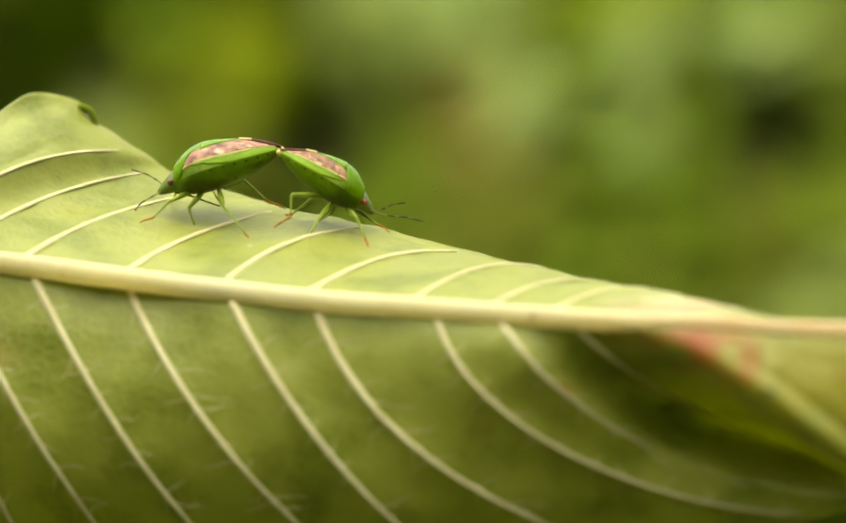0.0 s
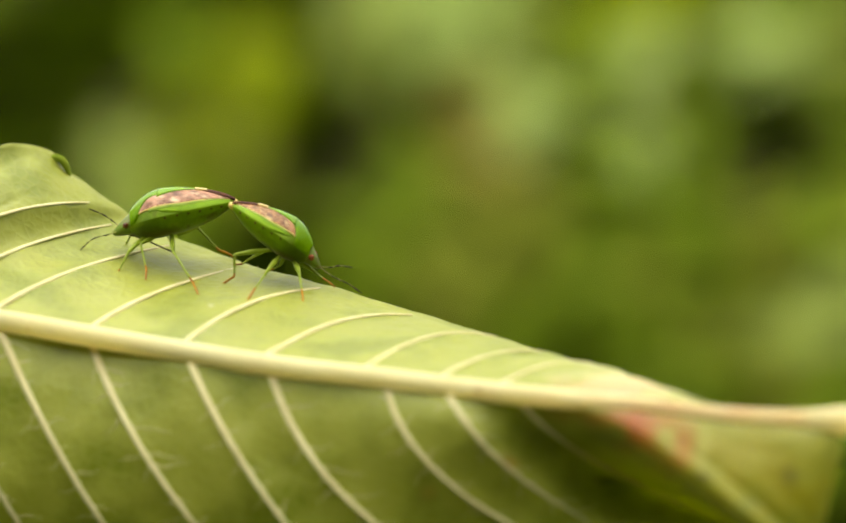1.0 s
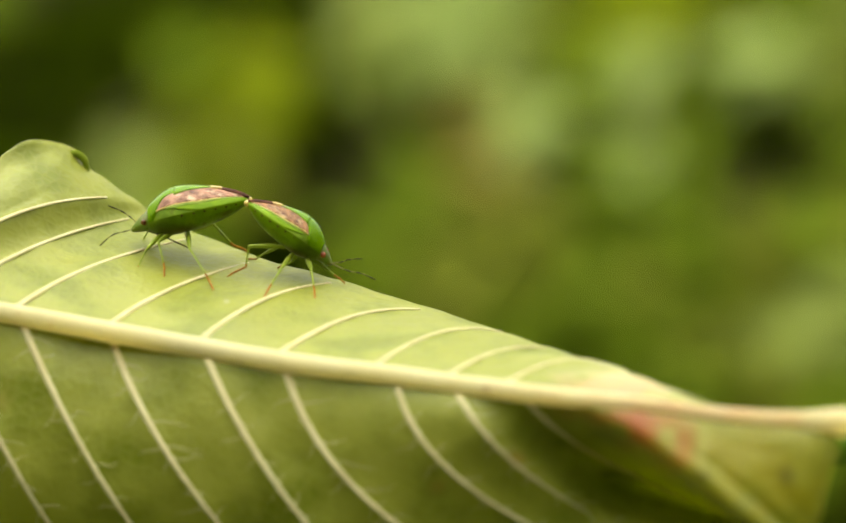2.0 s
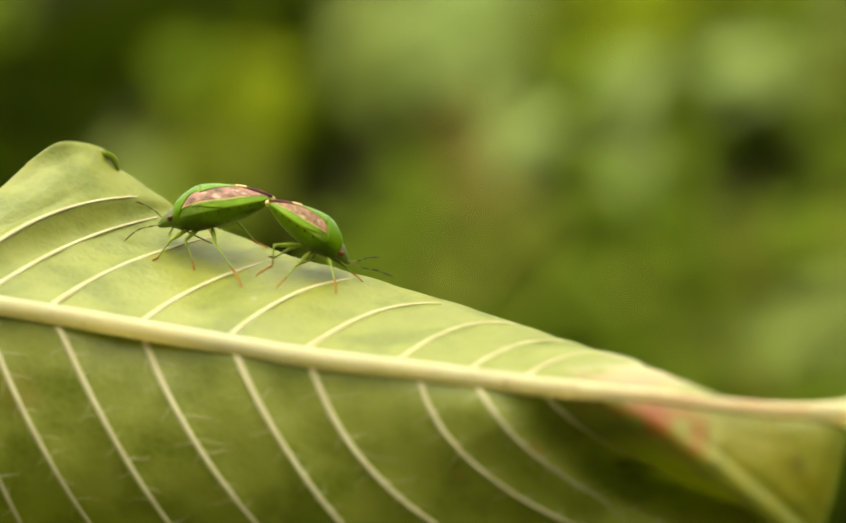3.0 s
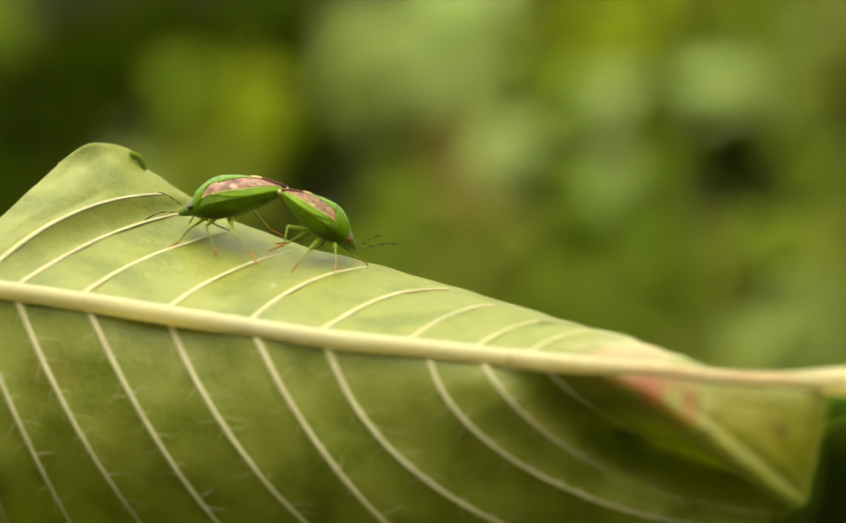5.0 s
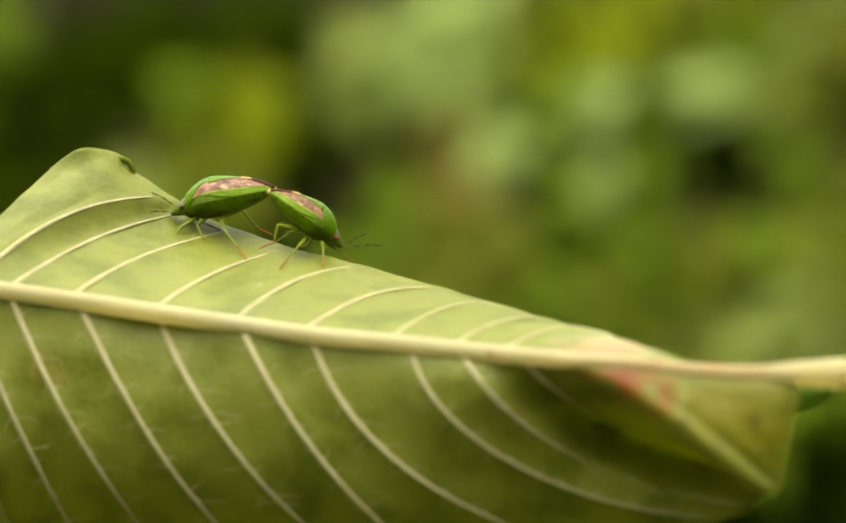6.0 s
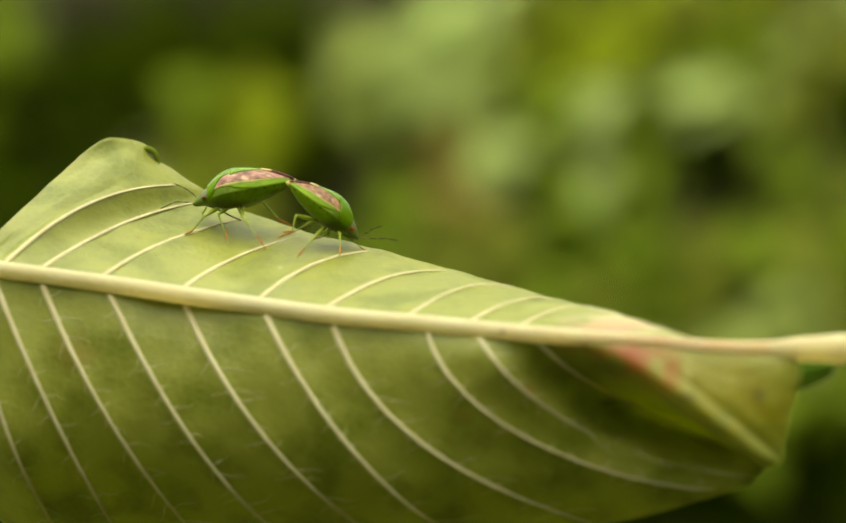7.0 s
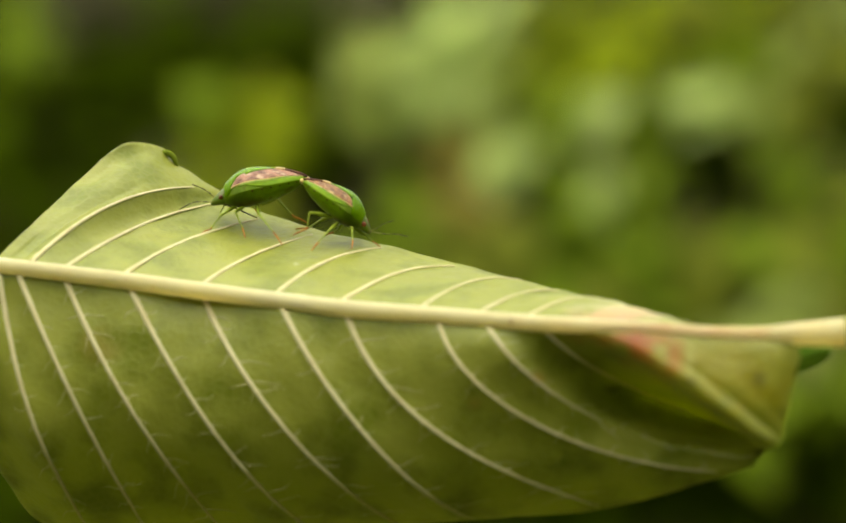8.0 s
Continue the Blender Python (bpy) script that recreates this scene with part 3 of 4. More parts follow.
def shield_bug(label, size, wing_front, wing_mat, eye_mat):
    bug = tagged(new("shield_bug"), label, "insect", "pair of shield bugs")
    # belly, flanks and the hidden back in one shell
    g = []
    for x in np.linspace(-5.0, 3.4, 40):
        w, zt, ze, zb = section(x)
        ring = [top_point(x, math.cos(math.pi * k / 16)) for k in range(17)]
        for k in range(1, 16):
            a = math.pi * k / 16
            ring.append(np.array((x, -w * math.cos(a) * (1 - 0.12 * math.sin(a)), ze + (zb - ze) * math.sin(a) ** 0.85)))
        ring.append(ring[0])
        g.append(ring)
    bm = sheet(bmesh.new(), np.array(g) * size * MM)
    bmesh.ops.remove_doubles(bm, verts=bm.verts, dist=1e-6)
    bmesh.ops.holes_fill(bm, edges=bm.edges)
    bmesh.ops.recalc_face_normals(bm, faces=bm.faces)
    body = part("body", bm, BELLY, bug, "glossy green belly and flanks")
    # the back: shield, scutellum, wings, wing tips
    def shoulder(x):
        f = min(1, max(0, (x - wing_front + 0.7) / 1.1))
        return 0.37 + 0.62 * f * f * (3 - 2 * f)

    part("pronotum", patch(np.linspace(1.0, 3.35, 20), lambda x: -shoulder(x), shoulder, 0.07, size), SHELL, bug, "glossy grass-green shoulder plate")
    part("scutellum", patch(np.linspace(-2.3, 1.05, 16), lambda x: -0.45 * max(0.06, (x + 2.4) / 3.45), lambda x: 0.45 * max(0.06, (x + 2.4) / 3.45), 0.12, size), SHELL, bug)
    part("scutellum_tip", patch(np.linspace(-2.95, -2.0, 7), lambda x: -0.10, lambda x: 0.10, 0.20, size), YELLOW, bug, "bright yellow tip")
    for s in (-1, 1):
        def inner(x, s=s):
            f = min(1, max(0, (x - wing_front + 1.3) / 1.3))
            return s * (min(0.36, max(0.02, 0.45 * (x + 2.4) / 3.45)) + 0.42 * f * f)

        def outer(x, s=s):
            return s * (0.75 - 0.035 * max(0, -x - 1.0))

        part("wing", patch(np.linspace(-4.75, wing_front, 26), inner, outer, 0.08, size), wing_mat, bug, "mottled pink-brown wing cover")
        part("wing_edge", patch(np.linspace(wing_front - 5.5, wing_front - 0.03, 20), lambda x, s=s: outer(x, s) - s * 0.008, lambda x, s=s: outer(x, s) + s * 0.014, 0.095, size, 4), YELLOW, bug, "thin yellowish wing edge")
        part("wing_margin", patch(np.linspace(-4.6, wing_front - 0.9, 20), lambda x, s=s: outer(x, s) + s * 0.010, lambda x, s=s: outer(x, s) + s * 0.075, 0.075, size, 4), WING_MARGIN, bug, "pale translucent wing margin")
        part("flank_rim", patch(np.linspace(-4.7, min(1.2, wing_front - 0.4), 22), lambda x, s=s: outer(x, s) + s * 0.06, lambda x, s=s: outer(x, s) + s * 0.065 + s * (0.935 - abs(outer(x, s))) * min(1.0, max(0.0, (min(1.2, wing_front - 0.4) - x) / 2.2)) ** 0.7, 0.055, size, 5), RIM, bug, "pale green rim of the abdomen")
        g = []
        for x in np.linspace(-4.75, 2.3, 28):
            w, zt, ze, zb = section(x)
            a = np.linspace(0.0, 0.085 * math.pi, 7)
            g.append(np.c_[np.full(7, x), s * (w * np.cos(a) * (1 - 0.12 * np.sin(a)) + 0.03 * np.cos(0.5 * a)), ze + (zb - ze) * np.sin(a) ** 0.85 - 0.012])
        part("flank", sheet(bmesh.new(), np.array(g) * size * MM), FLANK, body, "bright green flank below the rim")
        for x in (-4.0, -3.2, -2.3, -1.4, -0.5, 0.5):
            w, zt, ze, zb = section(x)
            part("spot", ball(bmesh.new(), np.array((x, s * (w + 0.02), ze - 0.14)) * size * MM, (0.11 * MM, 0.06 * MM, 0.08 * MM), 8, 6), MEMBRANE, body)
    part("wing_tip", patch(np.linspace(-5.12, -2.6, 14), lambda x: -0.10 - 0.20 * (-2.6 - x), lambda x: 0.10 + 0.20 * (-2.6 - x), 0.13, size), MEMBRANE, bug, "dark brown wing tip")
    part("tail", ball(bmesh.new(), np.array((-5.05, 0, 0.28)) * size * MM, (0.32 * MM, 0.40 * MM, 0.30 * MM)), YELLOW, bug, "yellowish tail end")
    # head
    hx = ((3.1, 1.15, 0.30, -0.65, -1.55), (3.6, 1.02, -0.05, -0.85, -1.60), (4.1, 0.75, -0.45, -1.05, -1.62), (4.6, 0.42, -0.95, -1.28, -1.62), (4.85, 0.12, -1.25, -1.38, -1.52))
    g = []
    for x, w, zt, ze, zb in spline(hx, 16):
        ring = []
        for k in range(20):
            a = 2 * math.pi * k / 20
            ring.append((x, w * math.cos(a), ze + ((zt - ze) if math.sin(a) > 0 else (ze - zb)) * math.sin(a)))
        g.append(ring + ring[:1])
    bm = sheet(bmesh.new(), np.array(g) * size * MM)
    bmesh.ops.remove_doubles(bm, verts=bm.verts, dist=1e-6)
    bmesh.ops.holes_fill(bm, edges=bm.edges)
    bmesh.ops.recalc_face_normals(bm, faces=bm.faces)
    head = part("head", bm, HEAD, bug, "dark olive head")
    for s in (-1, 1):
        part("eye", ball(bmesh.new(), np.array((3.75, s * 0.95, -0.62)) * size * MM, (0.25 * MM, 0.20 * MM, 0.26 * MM), 14, 10), eye_mat, head, "dark red-brown eye")
    return bug


female = shield_bug("green shield bug with pink-brown wings standing on the leaf", 1.055, 2.65, WING, EYE)
f_front = limb(female, (2.3, 1.0, -1.7), (4.15, 2.26, -2.38), (5.45, 2.99, -3.64), (6.33, 3.44, -3.89))
f_mid = limb(female, (1.3, 1.0, -1.75), (2.45, 2.62, -2.22), (1.73, 3.90, -4.04), (1.60, 4.83, -4.59))
f_hind = limb(female, (0.2, 1.0, -1.7), (-0.11, 3.56, -2.39), (-1.74, 5.74, -4.28), (-2.37, 7.59, -4.93))
f_far_hind = limb(female, (-0.26, -0.6, -2.16), (-1.85, -1.49, -1.91), (-3.42, -1.69, -4.02), (-4.50, -2.24, -4.77), 1.1)
f_far_mid = limb(female, (1.2, -0.9, -2.0), (0.9, -2.2, -2.0), (0.6, -3.2, -3.2), (0.3, -3.7, -3.9), 0.9)
f_far_front = limb(female, (2.3, -0.9, -1.9), (3.6, -1.8, -2.0), (4.3, -2.6, -3.2), (4.9, -2.9, -3.9), 0.9)
f_ant = feeler(female, ((4.55, 0.35, -1.25), (5.6, 0.6, -1.15), (6.9, 0.8, -1.1), (8.4, 1.0, -1.75)))
f_ant_far = feeler(female, ((4.5, -0.35, -1.1), (5.1, -0.6, -0.5), (5.9, -0.8, 0.1), (6.95, -1.0, 0.6)))
part("beak", rod(((3.9, 0.1, -1.55), (2.6, 0.3, -2.1), (1.4, 0.5, -2.75), (0.3, 0.6, -3.35)), [0.11, 0.08, 0.07, 0.06]), FEELER, female, "thin dark beak")

male = shield_bug("smaller green shield bug, head down, joined tail to tail", 0.90, 1.65, WING_TAWNY, EYE_RED)
m_hind = limb(male, (0.12, -0.9, -1.45), (-2.68, -1.59, -2.47), (-2.25, -1.90, -4.15), (-3.20, -2.10, -5.30))
m_mid = limb(male, (0.95, -0.95, -1.55), (0.40, -3.37, -2.64), (0.01, -5.19, -4.00), (-0.15, -6.76, -4.48))
m_front = limb(male, (2.2, -0.9, -1.5), (3.17, -2.65, -1.39), (4.27, -3.90, -2.13), (4.89, -5.05, -2.50))
m_far_hind = limb(male, (-0.30, 0.50, -1.85), (-1.22, 1.39, -3.33), (-1.78, 2.12, -4.41), (-2.76, 2.91, -5.24), 0.9)
m_far_mid = limb(male, (1.2, 0.51, -1.9), (1.19, 0.90, -2.80), (0.82, 1.25, -3.36), (0.36, 1.57, -3.96), 0.9)
m_far_front = limb(male, (2.6, 0.57, -1.75), (4.0, 0.3, -1.8), (5.0, -0.2, -1.9), (5.93, -0.6, -1.97), 0.85)
m_ant = feeler(male, ((4.1, -0.3, -1.15), (4.78, -0.4, -0.29), (5.16, -0.4, 0.45), (5.91, -0.4, 1.27)))
m_ant_far = feeler(male, ((4.1, 0.2, -1.2), (5.57, -0.6, -0.35), (6.64, -0.6, 0.39), (7.9, -0.6, 0.94)))


# ---- the plant that carries the leaf ----
def plant_stem():
    stem = tagged(new("plant_stem"), "upright green-brown stem that carries the leaf", "stem")
    bm = tube(bmesh.new(), spline(((0.085, 0.0, -0.05), (0.082, -0.008, 0.25), (0.075, -0.012, 0.57), (0.078, -0.006, 0.80), (0.09, 0.01, 1.05)), 60), [0.007, 0.006, 0.005, 0.004, 0.002], 12)
    part("shoot", bm, STALK, stem)
    part("node", ball(bmesh.new(), (0.075, -0.012, 0.586), (0.0055, 0.0055, 0.006)), STALK, stem)


plant_stem()


# ---- foliage behind ----
def leaf_mesh(name, mat, fold, curl, narrow):
    """A leaf of length 1 along x, its face to +z; folded along the rib and bent."""
    g = []
    for i in range(9):
        t = i / 8
        w = narrow * math.sin(math.pi * t ** 0.8) ** 0.9 + 0.004
        line = []
        for j in (-1, -0.5, 0, 0.5, 1):
            line.append((t, j * w, fold * abs(j) * w - curl * (t - 0.35) ** 2 + 0.012 * math.sin(9 * t + 3 * j)))
        g.append(line)
    me = bpy.data.meshes.new(name)
    bm = sheet(bmesh.new(), np.array(g))
    bm.to_mesh(me)
    bm.free()
    for p in me.polygons:
        p.use_smooth = True
    me.materials.append(mat)
    return me


LEAVES = {m.name: [leaf_mesh("foliage_leaf", m, f, c, w) for f, c, w in ((0.25, 0.3, 0.24), (0.45, 0.6, 0.30), (0.1, 0.15, 0.19))] for m in (PALE, SILVER, LIME, OLIVE, GREEN, DEEP, DARK, DRY)}


def turned(at, along_dir, face, length):
    """The pose of a leaf at a place, growing along one direction and facing another."""
    x = Vector(along_dir).normalized()
    z = Vector(face)
    z = (z - x * z.dot(x)).normalized()
    y = z.cross(x)
    m = Matrix((x, y, z)).transposed().to_4x4()
    return Matrix.Translation(at) @ m @ Matrix.Scale(length, 4)


def shrub(label, foot, top, leaves, kind="shrub"):
    """A stem from the ground with its leaves: (place, direction, face, length, tone) each."""
    root = tagged(new(kind), label, "shrub", "shrubs behind the leaf")
    mid = (np.array(foot) + np.array(top)) / 2 + (0.012, 0.0, 0.0)
    path = spline((foot, mid, top), 24)
    part("stem", tube(bmesh.new(), path, [0.004, 0.003, 0.0012], 7), STEM, root)
    for n, (at, way, face, length, tone) in enumerate(leaves):
        at, way = np.array(at), np.array(way) / np.linalg.norm(way)
        base = at - way * length / 2
        shared("leaf", LEAVES[tone][n % 3], root, turned(base, way, face, length))
        near = path[np.argmin(np.linalg.norm(path - base, axis=1))]
        if np.linalg.norm(near - base) > 0.004:
            part("twig", tube(bmesh.new(), spline((near, (near + base) / 2 + (0, 0, 0.004), base), 6), [0.0009, 0.0006], 5), STEM, root)
    return root


def place(x, y, z):
    """Millimetres about the leaf, in the world."""
    return (x * MM, y * MM, 0.6 + z * MM)


rng = random.Random(5)
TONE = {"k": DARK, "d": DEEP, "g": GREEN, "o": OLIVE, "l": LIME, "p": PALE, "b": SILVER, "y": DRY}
# background light and shade put into leaf colour: a row per 8 mm of height, a letter per 8 mm of width
TONE_GRID = ("gdddkddddbblllolop", "gddddddpbbplllggpo", "ddkdgldpbbpgbgbpok", "ddkdlldkdybgbgddgk", "dddplodkgydgbgddgo",
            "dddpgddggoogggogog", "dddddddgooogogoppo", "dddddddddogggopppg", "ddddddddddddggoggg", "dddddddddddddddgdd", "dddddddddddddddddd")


def planted(columns, depth):
    """Leaves of one shrub, from its columns of the grid of light and dark tones."""
    made = []
    for r, row in enumerate(TONE_GRID):
        for c in columns:
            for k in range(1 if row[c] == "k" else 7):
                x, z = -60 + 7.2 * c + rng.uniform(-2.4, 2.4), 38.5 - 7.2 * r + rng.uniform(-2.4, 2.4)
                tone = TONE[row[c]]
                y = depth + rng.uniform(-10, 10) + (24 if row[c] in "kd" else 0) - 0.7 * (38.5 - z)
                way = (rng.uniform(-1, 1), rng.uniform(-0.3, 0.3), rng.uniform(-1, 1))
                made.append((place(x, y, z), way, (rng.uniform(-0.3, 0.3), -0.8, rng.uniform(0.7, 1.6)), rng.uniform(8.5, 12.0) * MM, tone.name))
    return made


LOOKS = ("shrub with shade put into its deep green leaf colours, out of focus", "shrub with lime-green upright leaves, out of focus", "shrub with pale and dry brown leaves, out of focus",
         "shrub with pale grey-green leaves, out of focus", "shrub with bright pale green leaves, out of focus", "olive and pale leafy shrub, out of focus")
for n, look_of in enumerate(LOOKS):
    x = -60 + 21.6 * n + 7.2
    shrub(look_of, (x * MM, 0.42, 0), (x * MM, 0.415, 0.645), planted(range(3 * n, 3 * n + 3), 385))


def spray(centre, spread, count, length, tones):
    """Leaves scattered about a centre (millimetres)."""
    made = []
    for _ in range(count):
        at = [c + s * rng.uniform(-1, 1) for c, s in zip(centre, spread)]
        way = (rng.uniform(-1, 1), rng.uniform(-0.4, 0.4), rng.uniform(-0.6, 1))
        made.append((place(*at), way, (rng.uniform(-0.5, 0.5), -1.0, rng.uniform(0.1, 1.2)), length * rng.uniform(0.75, 1.2) * MM, rng.choice(tones).name))
    return made


# near-black leaf colours stand in for the shade deep in the foliage
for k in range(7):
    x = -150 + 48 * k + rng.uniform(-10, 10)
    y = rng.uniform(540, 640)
    shrub("leafy shrub with shade put into its dark leaf colours, out of focus", (x * MM, y * MM, 0), (x * MM, (y + 20) * MM, 0.78),
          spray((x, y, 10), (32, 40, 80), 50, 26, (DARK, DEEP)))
# a dark thicket on all sides, uneven and open in places
# the half behind the camera is unseen, added to block sky light and bounce green
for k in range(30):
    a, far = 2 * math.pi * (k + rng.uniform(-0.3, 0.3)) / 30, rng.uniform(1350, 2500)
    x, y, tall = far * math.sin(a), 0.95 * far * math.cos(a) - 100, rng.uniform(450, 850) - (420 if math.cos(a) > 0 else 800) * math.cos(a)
    shrub("tall dark thicket all round, its unseen half added to block sky light", (x * MM, y * MM, 0), (x * MM, y * MM, 0.65 + tall * MM),
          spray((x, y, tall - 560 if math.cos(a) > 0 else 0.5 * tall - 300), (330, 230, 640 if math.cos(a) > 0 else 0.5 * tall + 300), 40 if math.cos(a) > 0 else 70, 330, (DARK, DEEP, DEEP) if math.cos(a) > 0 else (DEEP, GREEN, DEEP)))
shrub("leafy shrub with shade put into its dark leaf colours, out of focus", (-0.075, 0.62, 0), (-0.075, 0.63, 0.70), spray((-75, 620, 45), (26, 30, 45), 45, 26, (DARK, DEEP)))


def litter():
    """Fallen leaves and low weeds over the soil."""
    bm = bmesh.new()
    for _ in range(900):
        x, y = rng.gauss(0, 1.6), rng.gauss(0.2, 1.6)
        n, turn, tilt = rng.uniform(0.03, 0.09), rng.uniform(0, 6.28), rng.uniform(-0.5, 0.5)
        z = 0.02 * noise.noise((x * 1.3, y * 1.3, 0)) + 0.012
        ring = []
        for q in range(6):
            b = 2 * math.pi * q / 6
            u, v = n * math.cos(b), 0.45 * n * math.sin(b)
            ring.append(bm.verts.new((x + u * math.cos(turn) - v * math.sin(turn), y + u * math.sin(turn) + v * math.cos(turn), z + tilt * v + 0.15 * abs(u))))
        bm.faces.new(ring)
    return tagged(part("leaf_litter", bm, DRY, None), "dry fallen leaves scattered over the soil", "leaf litter", kind="stuff")


litter()


# ---- what moves ----
def motions():
    walk(leaf, [
        (0, pose(-0.00076, 0.00038, 0.60216, -3.772, -0.516, -0.295)),
        (0.5, pose(-0.00367, 0.00170, 0.60019, -3.842, 0.138, -0.352)),
        (1, pose(-0.00521, -0.00085, 0.59739, -1.911, 1.386, -0.888)),
        (1.5, pose(-0.00550, 0.00153, 0.59584, -0.726, 2.157, -0.839)),
        (2, pose(-0.00459, 0.00072, 0.59801, -0.289, 1.527, -0.399)),
        (2.2, pose(-0.00354, 0.00089, 0.59821, 0.690, 2.184, -0.505)),
        (3.3, pose(-0.00209, 0.00011, 0.59878, 0.458, 0.745, -0.472)),
        (3.5, pose(-0.00155, 0.00202, 0.59821, 1.569, 1.741, -0.725)),
        (4, pose(-0.00032, -0.00091, 0.59968, 1.033, 1.189, -0.369)),
        (4.5, pose(0.00000, 0.00239, 0.60000, -0.000, -0.000, -0.000)),
        (5, pose(-0.00054, -0.00138, 0.60062, -0.353, 0.331, -0.924)),
        (5.2, pose(-0.00201, -0.00043, 0.60118, -0.655, -0.078, -0.900)),
        (6.3, pose(-0.00140, -0.00329, 0.60092, -0.691, 0.148, -0.449)),
        (6.5, pose(-0.00105, 0.00087, 0.60157, -1.047, -0.182, -0.507)),
        (7, pose(-0.00034, -0.00060, 0.60300, -1.244, -0.049, -0.708)),
        (7.5, pose(-0.00003, 0.00005, 0.60360, -1.627, -0.782, -0.651)),
        (8, pose(-0.00010, 0.00327, 0.60396, -1.816, -0.722, -0.581)),
    ])
    walk(female, [
        (0, pose(-0.01705, 0.01601, 0.60531, -11.174, 9.675, -179.685)),
        (0.5, pose(-0.02051, 0.01934, 0.60426, -11.131, 6.731, -179.888)),
        (1, pose(-0.02220, 0.01696, 0.60252, -13.082, 5.007, 179.326)),
        (1.5, pose(-0.02237, 0.01921, 0.60154, -14.273, 4.276, 179.243)),
        (2, pose(-0.02168, 0.01810, 0.60359, -14.710, 4.911, 179.634)),
        (2.2, pose(-0.02060, 0.01832, 0.60434, -15.693, 5.443, 179.403)),
        (3.3, pose(-0.01943, 0.01779, 0.60455, -15.458, 1.914, 179.507)),
        (3.5, pose(-0.01891, 0.01986, 0.60475, -16.568, 1.092, 179.198)),
        (4, pose(-0.01794, 0.01715, 0.60606, -16.033, 2.096, 179.572)),
        (4.5, pose(-0.01774, 0.02059, 0.60577, -15.000, 3.249, 180.000)),
        (5, pose(-0.01815, 0.01724, 0.60644, -14.647, 3.551, 179.100)),
        (5.2, pose(-0.01961, 0.01821, 0.60678, -14.344, 3.521, 179.140)),
        (6.5, pose(-0.01867, 0.01936, 0.60696, -13.951, 3.774, 179.558)),
        (7, pose(-0.01785, 0.01774, 0.60825, -13.753, 3.509, 179.367)),
        (7.5, pose(-0.01769, 0.01854, 0.60857, -13.368, 4.239, 179.448)),
        (8, pose(-0.01775, 0.02205, 0.60905, -13.177, 5.109, 179.559)),
    ])
    walk(male, [
        (0, pose(-0.00785, 0.01480, 0.60420, 10.887, 23.497, -1.971)),
        (0.5, pose(-0.01130, 0.01715, 0.60280, 10.777, 24.520, -2.098)),
        (1, pose(-0.01310, 0.01470, 0.60077, 12.872, 26.103, -1.778)),
        (1.5, pose(-0.01326, 0.01693, 0.59960, 14.180, 27.768, -1.193)),
        (2, pose(-0.01252, 0.01592, 0.60174, 14.676, 27.006, -0.538)),
        (2.2, pose(-0.01149, 0.01621, 0.60239, 15.787, 28.779, -0.152)),
        (3.3, pose(-0.01050, 0.01496, 0.60241, 15.513, 26.839, -0.246)),
        (3.5, pose(-0.01000, 0.01720, 0.60251, 16.762, 27.147, 0.032)),
        (4, pose(-0.00909, 0.01449, 0.60390, 16.166, 27.651, 0.151)),
        (4.5, pose(-0.00884, 0.01787, 0.60380, 15.000, 26.654, -0.000)),
        (5, pose(-0.00940, 0.01437, 0.60444, 14.602, 27.616, -1.106)),
        (5.2, pose(-0.01080, 0.01525, 0.60480, 14.264, 27.156, -1.236)),
        (6.5, pose(-0.00990, 0.01637, 0.60498, 13.807, 28.710, -1.084)),
        (7, pose(-0.00911, 0.01459, 0.60619, 13.576, 29.103, -1.402)),
        (7.5, pose(-0.00891, 0.01536, 0.60663, 13.156, 28.077, -1.541)),
        (8, pose(-0.00900, 0.01899, 0.60717, 12.944, 27.980, -1.569)),
    ])
    walk(f_front, [
        (0, pose(0.00230, 0.00100, -0.00170, 6.4, -10.3, 0.4)),
        (0.5, pose(0.00230, 0.00100, -0.00170, -0.4, 3.4, 3.0)),
        (1, pose(0.00230, 0.00100, -0.00170, 2.0, 6.3, 11.2)),
        (1.5, pose(0.00230, 0.00100, -0.00170, -1.2, 8.0, 6.6)),
        (2, pose(0.00230, 0.00100, -0.00170, 1.7, 7.4, 11.7)),
        (3.5, pose(0.00230, 0.00100, -0.00170, 4.2, -1.8, 6.2)),
        (4.5, pose(0.00230, 0.00100, -0.00170, 4.7, -1.4, 7.7)),
        (5, pose(0.00230, 0.00100, -0.00170, 4.2, -1.5, 6.8)),
        (6.5, pose(0.00230, 0.00100, -0.00170, 4.6, -1.6, 7.4)),
        (8, pose(0.00230, 0.00100, -0.00170, 4.3, -1.8, 6.5)),
    ])
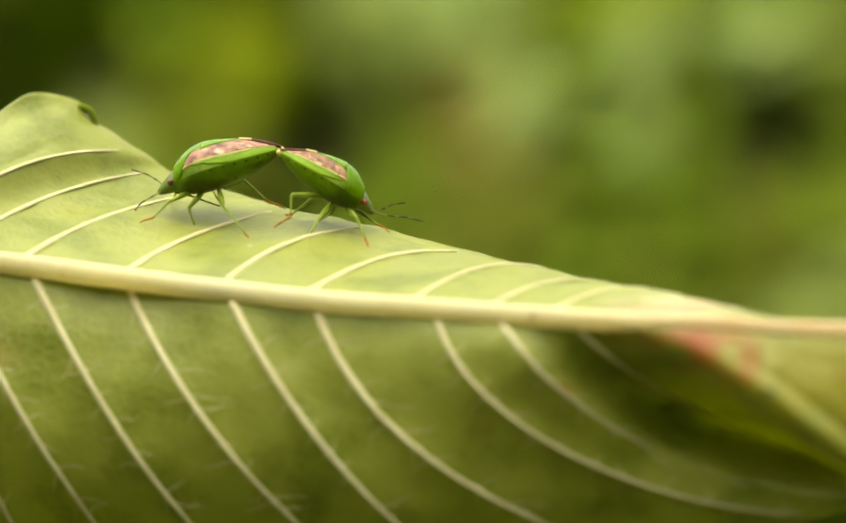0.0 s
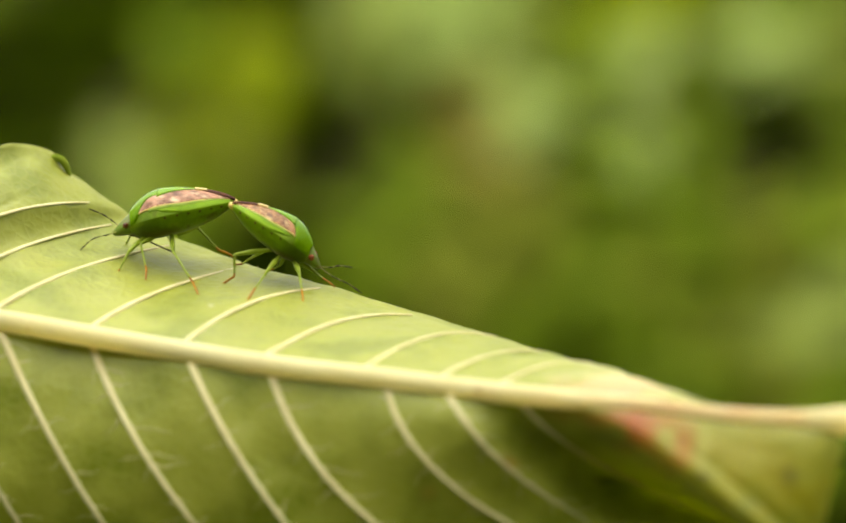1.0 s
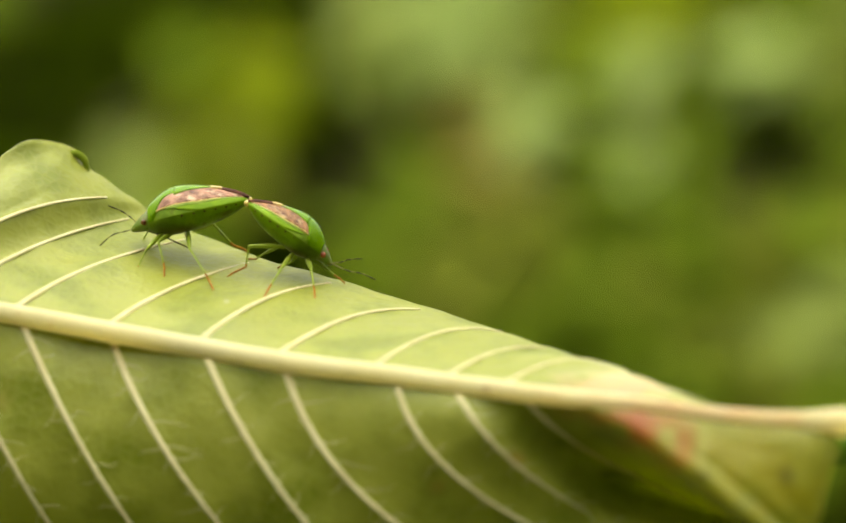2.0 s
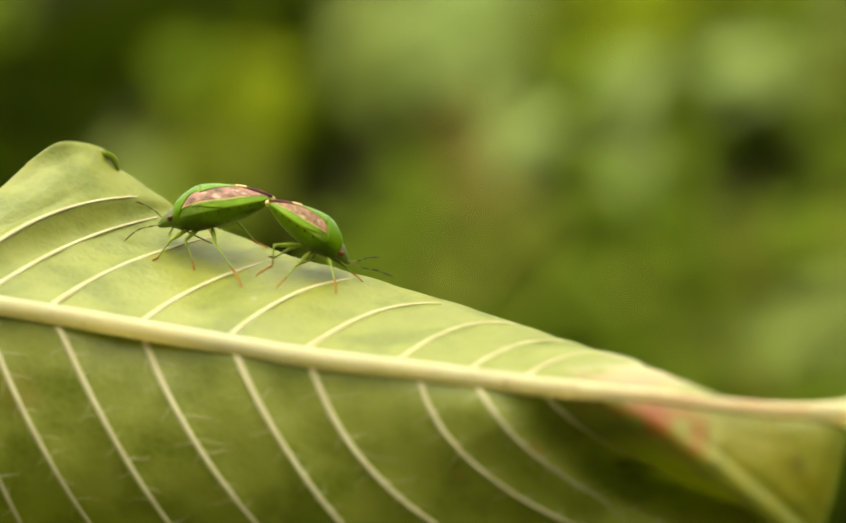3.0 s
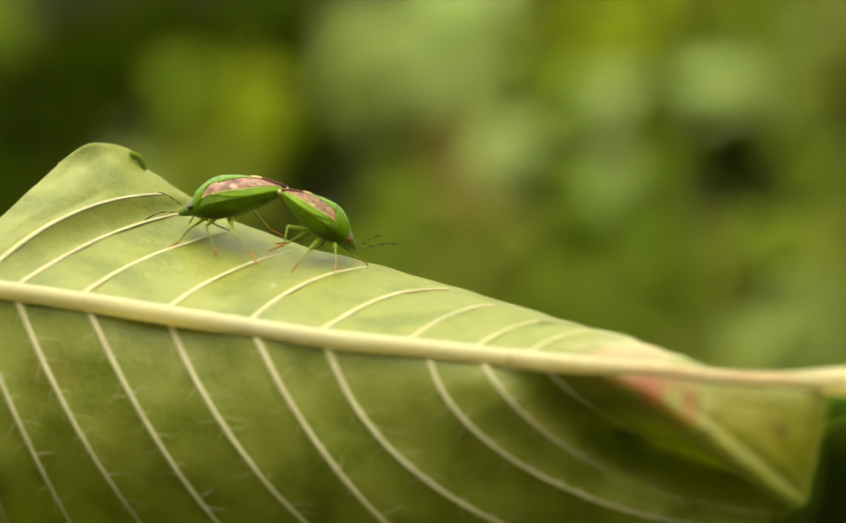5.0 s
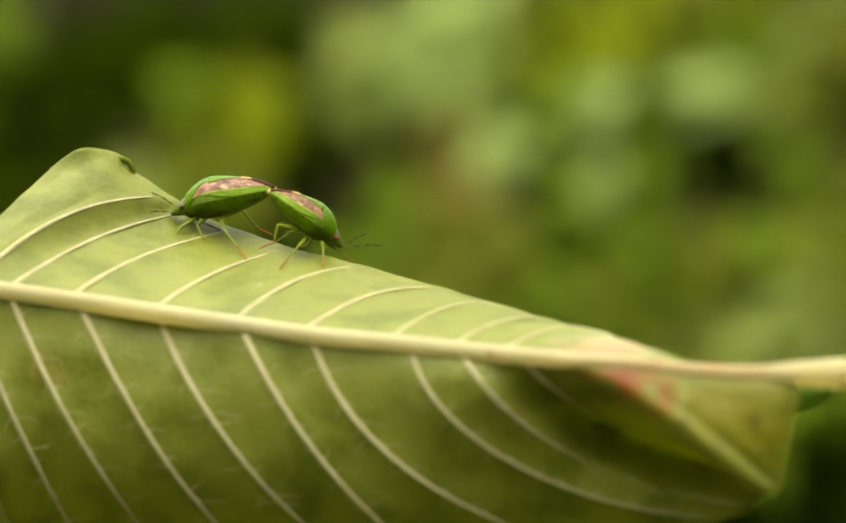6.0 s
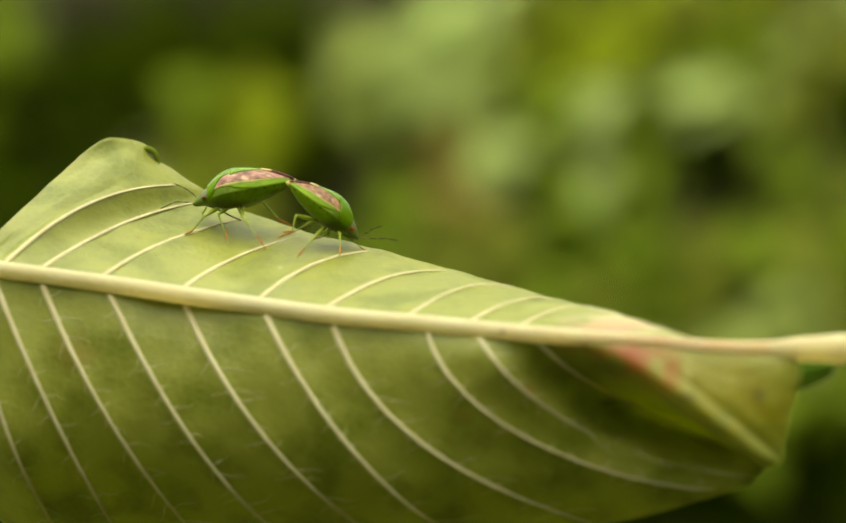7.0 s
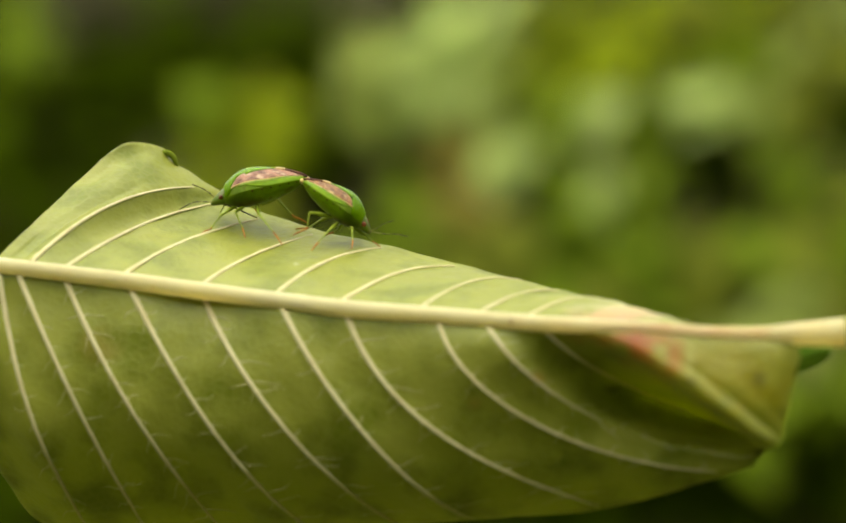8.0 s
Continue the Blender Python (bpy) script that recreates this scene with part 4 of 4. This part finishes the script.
    walk(f_mid, [
        (0, pose(0.00130, 0.00100, -0.00175, -27.0, -7.4, -8.9)),
        (0.5, pose(0.00130, 0.00100, -0.00175, -1.9, -3.5, -4.7)),
        (1, pose(0.00130, 0.00100, -0.00175, 3.8, -6.0, -8.5)),
        (1.5, pose(0.00130, 0.00100, -0.00175, 3.4, -7.2, -10.1)),
        (2, pose(0.00130, 0.00100, -0.00175, 1.1, -5.9, -8.1)),
        (3.5, pose(0.00130, 0.00100, -0.00175, -3.8, -1.1, -1.7)),
        (4.5, pose(0.00130, 0.00100, -0.00175, 3.6, -0.4, -0.3)),
        (5, pose(0.00130, 0.00100, -0.00175, 2.9, -0.0, 0.2)),
        (6.5, pose(0.00130, 0.00100, -0.00175, 4.8, -0.5, -0.2)),
        (8, pose(0.00130, 0.00100, -0.00175, 7.0, -0.8, -0.5)),
    ])
    walk(f_hind, [
        (0, pose(0.00020, 0.00100, -0.00170, -8.4, -3.7, -0.8)),
        (0.5, pose(0.00020, 0.00100, -0.00170, -2.2, -4.2, -6.3)),
        (1, pose(0.00020, 0.00100, -0.00170, -4.5, -3.4, -2.9)),
        (1.5, pose(0.00020, 0.00100, -0.00170, -5.1, -3.7, -3.1)),
        (2, pose(0.00020, 0.00100, -0.00170, -4.3, -3.6, -3.4)),
        (3.5, pose(0.00020, 0.00100, -0.00170, 0.0, -0.1, -0.1)),
        (4.5, pose(0.00020, 0.00100, -0.00170, 3.9, 0.8, -1.7)),
        (5, pose(0.00020, 0.00100, -0.00170, 3.2, 0.5, -1.7)),
        (6.5, pose(0.00020, 0.00100, -0.00170, 3.6, 0.4, -2.4)),
        (8, pose(0.00020, 0.00100, -0.00170, 3.5, 0.2, -2.7)),
    ])
    walk(m_hind, [
        (0, pose(0.00012, -0.00090, -0.00145, -22.6, 4.5, 22.3)),
        (0.5, pose(0.00012, -0.00090, -0.00145, 7.0, -6.0, 2.0)),
        (1, pose(0.00012, -0.00090, -0.00145, 0.4, -10.3, 2.5)),
        (1.5, pose(0.00012, -0.00090, -0.00145, -0.1, -10.8, 3.2)),
        (2, pose(0.00012, -0.00090, -0.00145, -0.1, -3.1, 0.7)),
        (3.5, pose(0.00012, -0.00090, -0.00145, -24.4, 4.4, 24.7)),
        (4.5, pose(0.00012, -0.00090, -0.00145, -20.9, 8.9, 18.1)),
        (5, pose(0.00012, -0.00090, -0.00145, -22.5, 9.9, 19.5)),
        (6.5, pose(0.00012, -0.00090, -0.00145, -24.1, 10.9, 21.0)),
        (8, pose(0.00012, -0.00090, -0.00145, -23.7, 8.9, 21.7)),
    ])
    walk(m_mid, [
        (0, pose(0.00095, -0.00095, -0.00155, 5.9, -3.1, 3.4)),
        (0.5, pose(0.00095, -0.00095, -0.00155, 8.2, -7.6, 9.6)),
        (1, pose(0.00095, -0.00095, -0.00155, 0.5, -2.2, 4.1)),
        (1.5, pose(0.00095, -0.00095, -0.00155, -0.1, -2.8, 5.6)),
        (2, pose(0.00095, -0.00095, -0.00155, -1.7, -2.5, 5.9)),
        (3.5, pose(0.00095, -0.00095, -0.00155, -3.4, 1.8, -2.7)),
        (4.5, pose(0.00095, -0.00095, -0.00155, -3.0, 0.3, 0.5)),
        (5, pose(0.00095, -0.00095, -0.00155, -3.6, -0.4, 2.6)),
        (6.5, pose(0.00095, -0.00095, -0.00155, -4.4, -0.2, 2.5)),
        (8, pose(0.00095, -0.00095, -0.00155, -5.4, 0.4, 1.6)),
    ])
    walk(m_front, [
        (0, pose(0.00220, -0.00090, -0.00150, 9.7, 2.4, 9.3)),
        (0.5, pose(0.00220, -0.00090, -0.00150, 13.8, 10.0, -3.0)),
        (1, pose(0.00220, -0.00090, -0.00150, 7.7, 6.2, -3.2)),
        (1.5, pose(0.00220, -0.00090, -0.00150, 7.1, 5.6, -3.0)),
        (2, pose(0.00220, -0.00090, -0.00150, 6.7, 5.7, -4.1)),
        (3.5, pose(0.00220, -0.00090, -0.00150, -2.6, -0.5, -6.1)),
        (4.5, pose(0.00220, -0.00090, -0.00150, -2.4, -0.7, -4.3)),
        (5, pose(0.00220, -0.00090, -0.00150, -1.5, 2.5, -16.1)),
        (6.5, pose(0.00220, -0.00090, -0.00150, -3.5, 0.7, -16.0)),
        (8, pose(0.00220, -0.00090, -0.00150, -4.8, -0.3, -17.7)),
    ])
    hinge = (4.55, 0.35, -1.25)
    walk(f_ant, [(t, pose(*(c * MM for c in hinge), 0, dip, 0)) for t, dip in ((0, 24), (0.5, 19), (1.0, 13), (2.0, 13), (3.3, 10), (4.5, 0), (7.0, -4), (8.0, -3))])
    for ob, hinge, side in ((m_ant, (4.1, -0.3, -1.15), 0), (m_ant_far, (4.1, 0.2, -1.2), 6)):
        walk(ob, [(t, pose(*(c * MM for c in hinge), 0, dip + side * math.sin(t), 0)) for t, dip in ((0, 15), (0.5, 22), (1.0, 28), (1.5, 19), (3.5, 15), (4.5, 0), (6.5, 0), (8.0, 1))])


cam.data.dof.focus_object = female
motions()
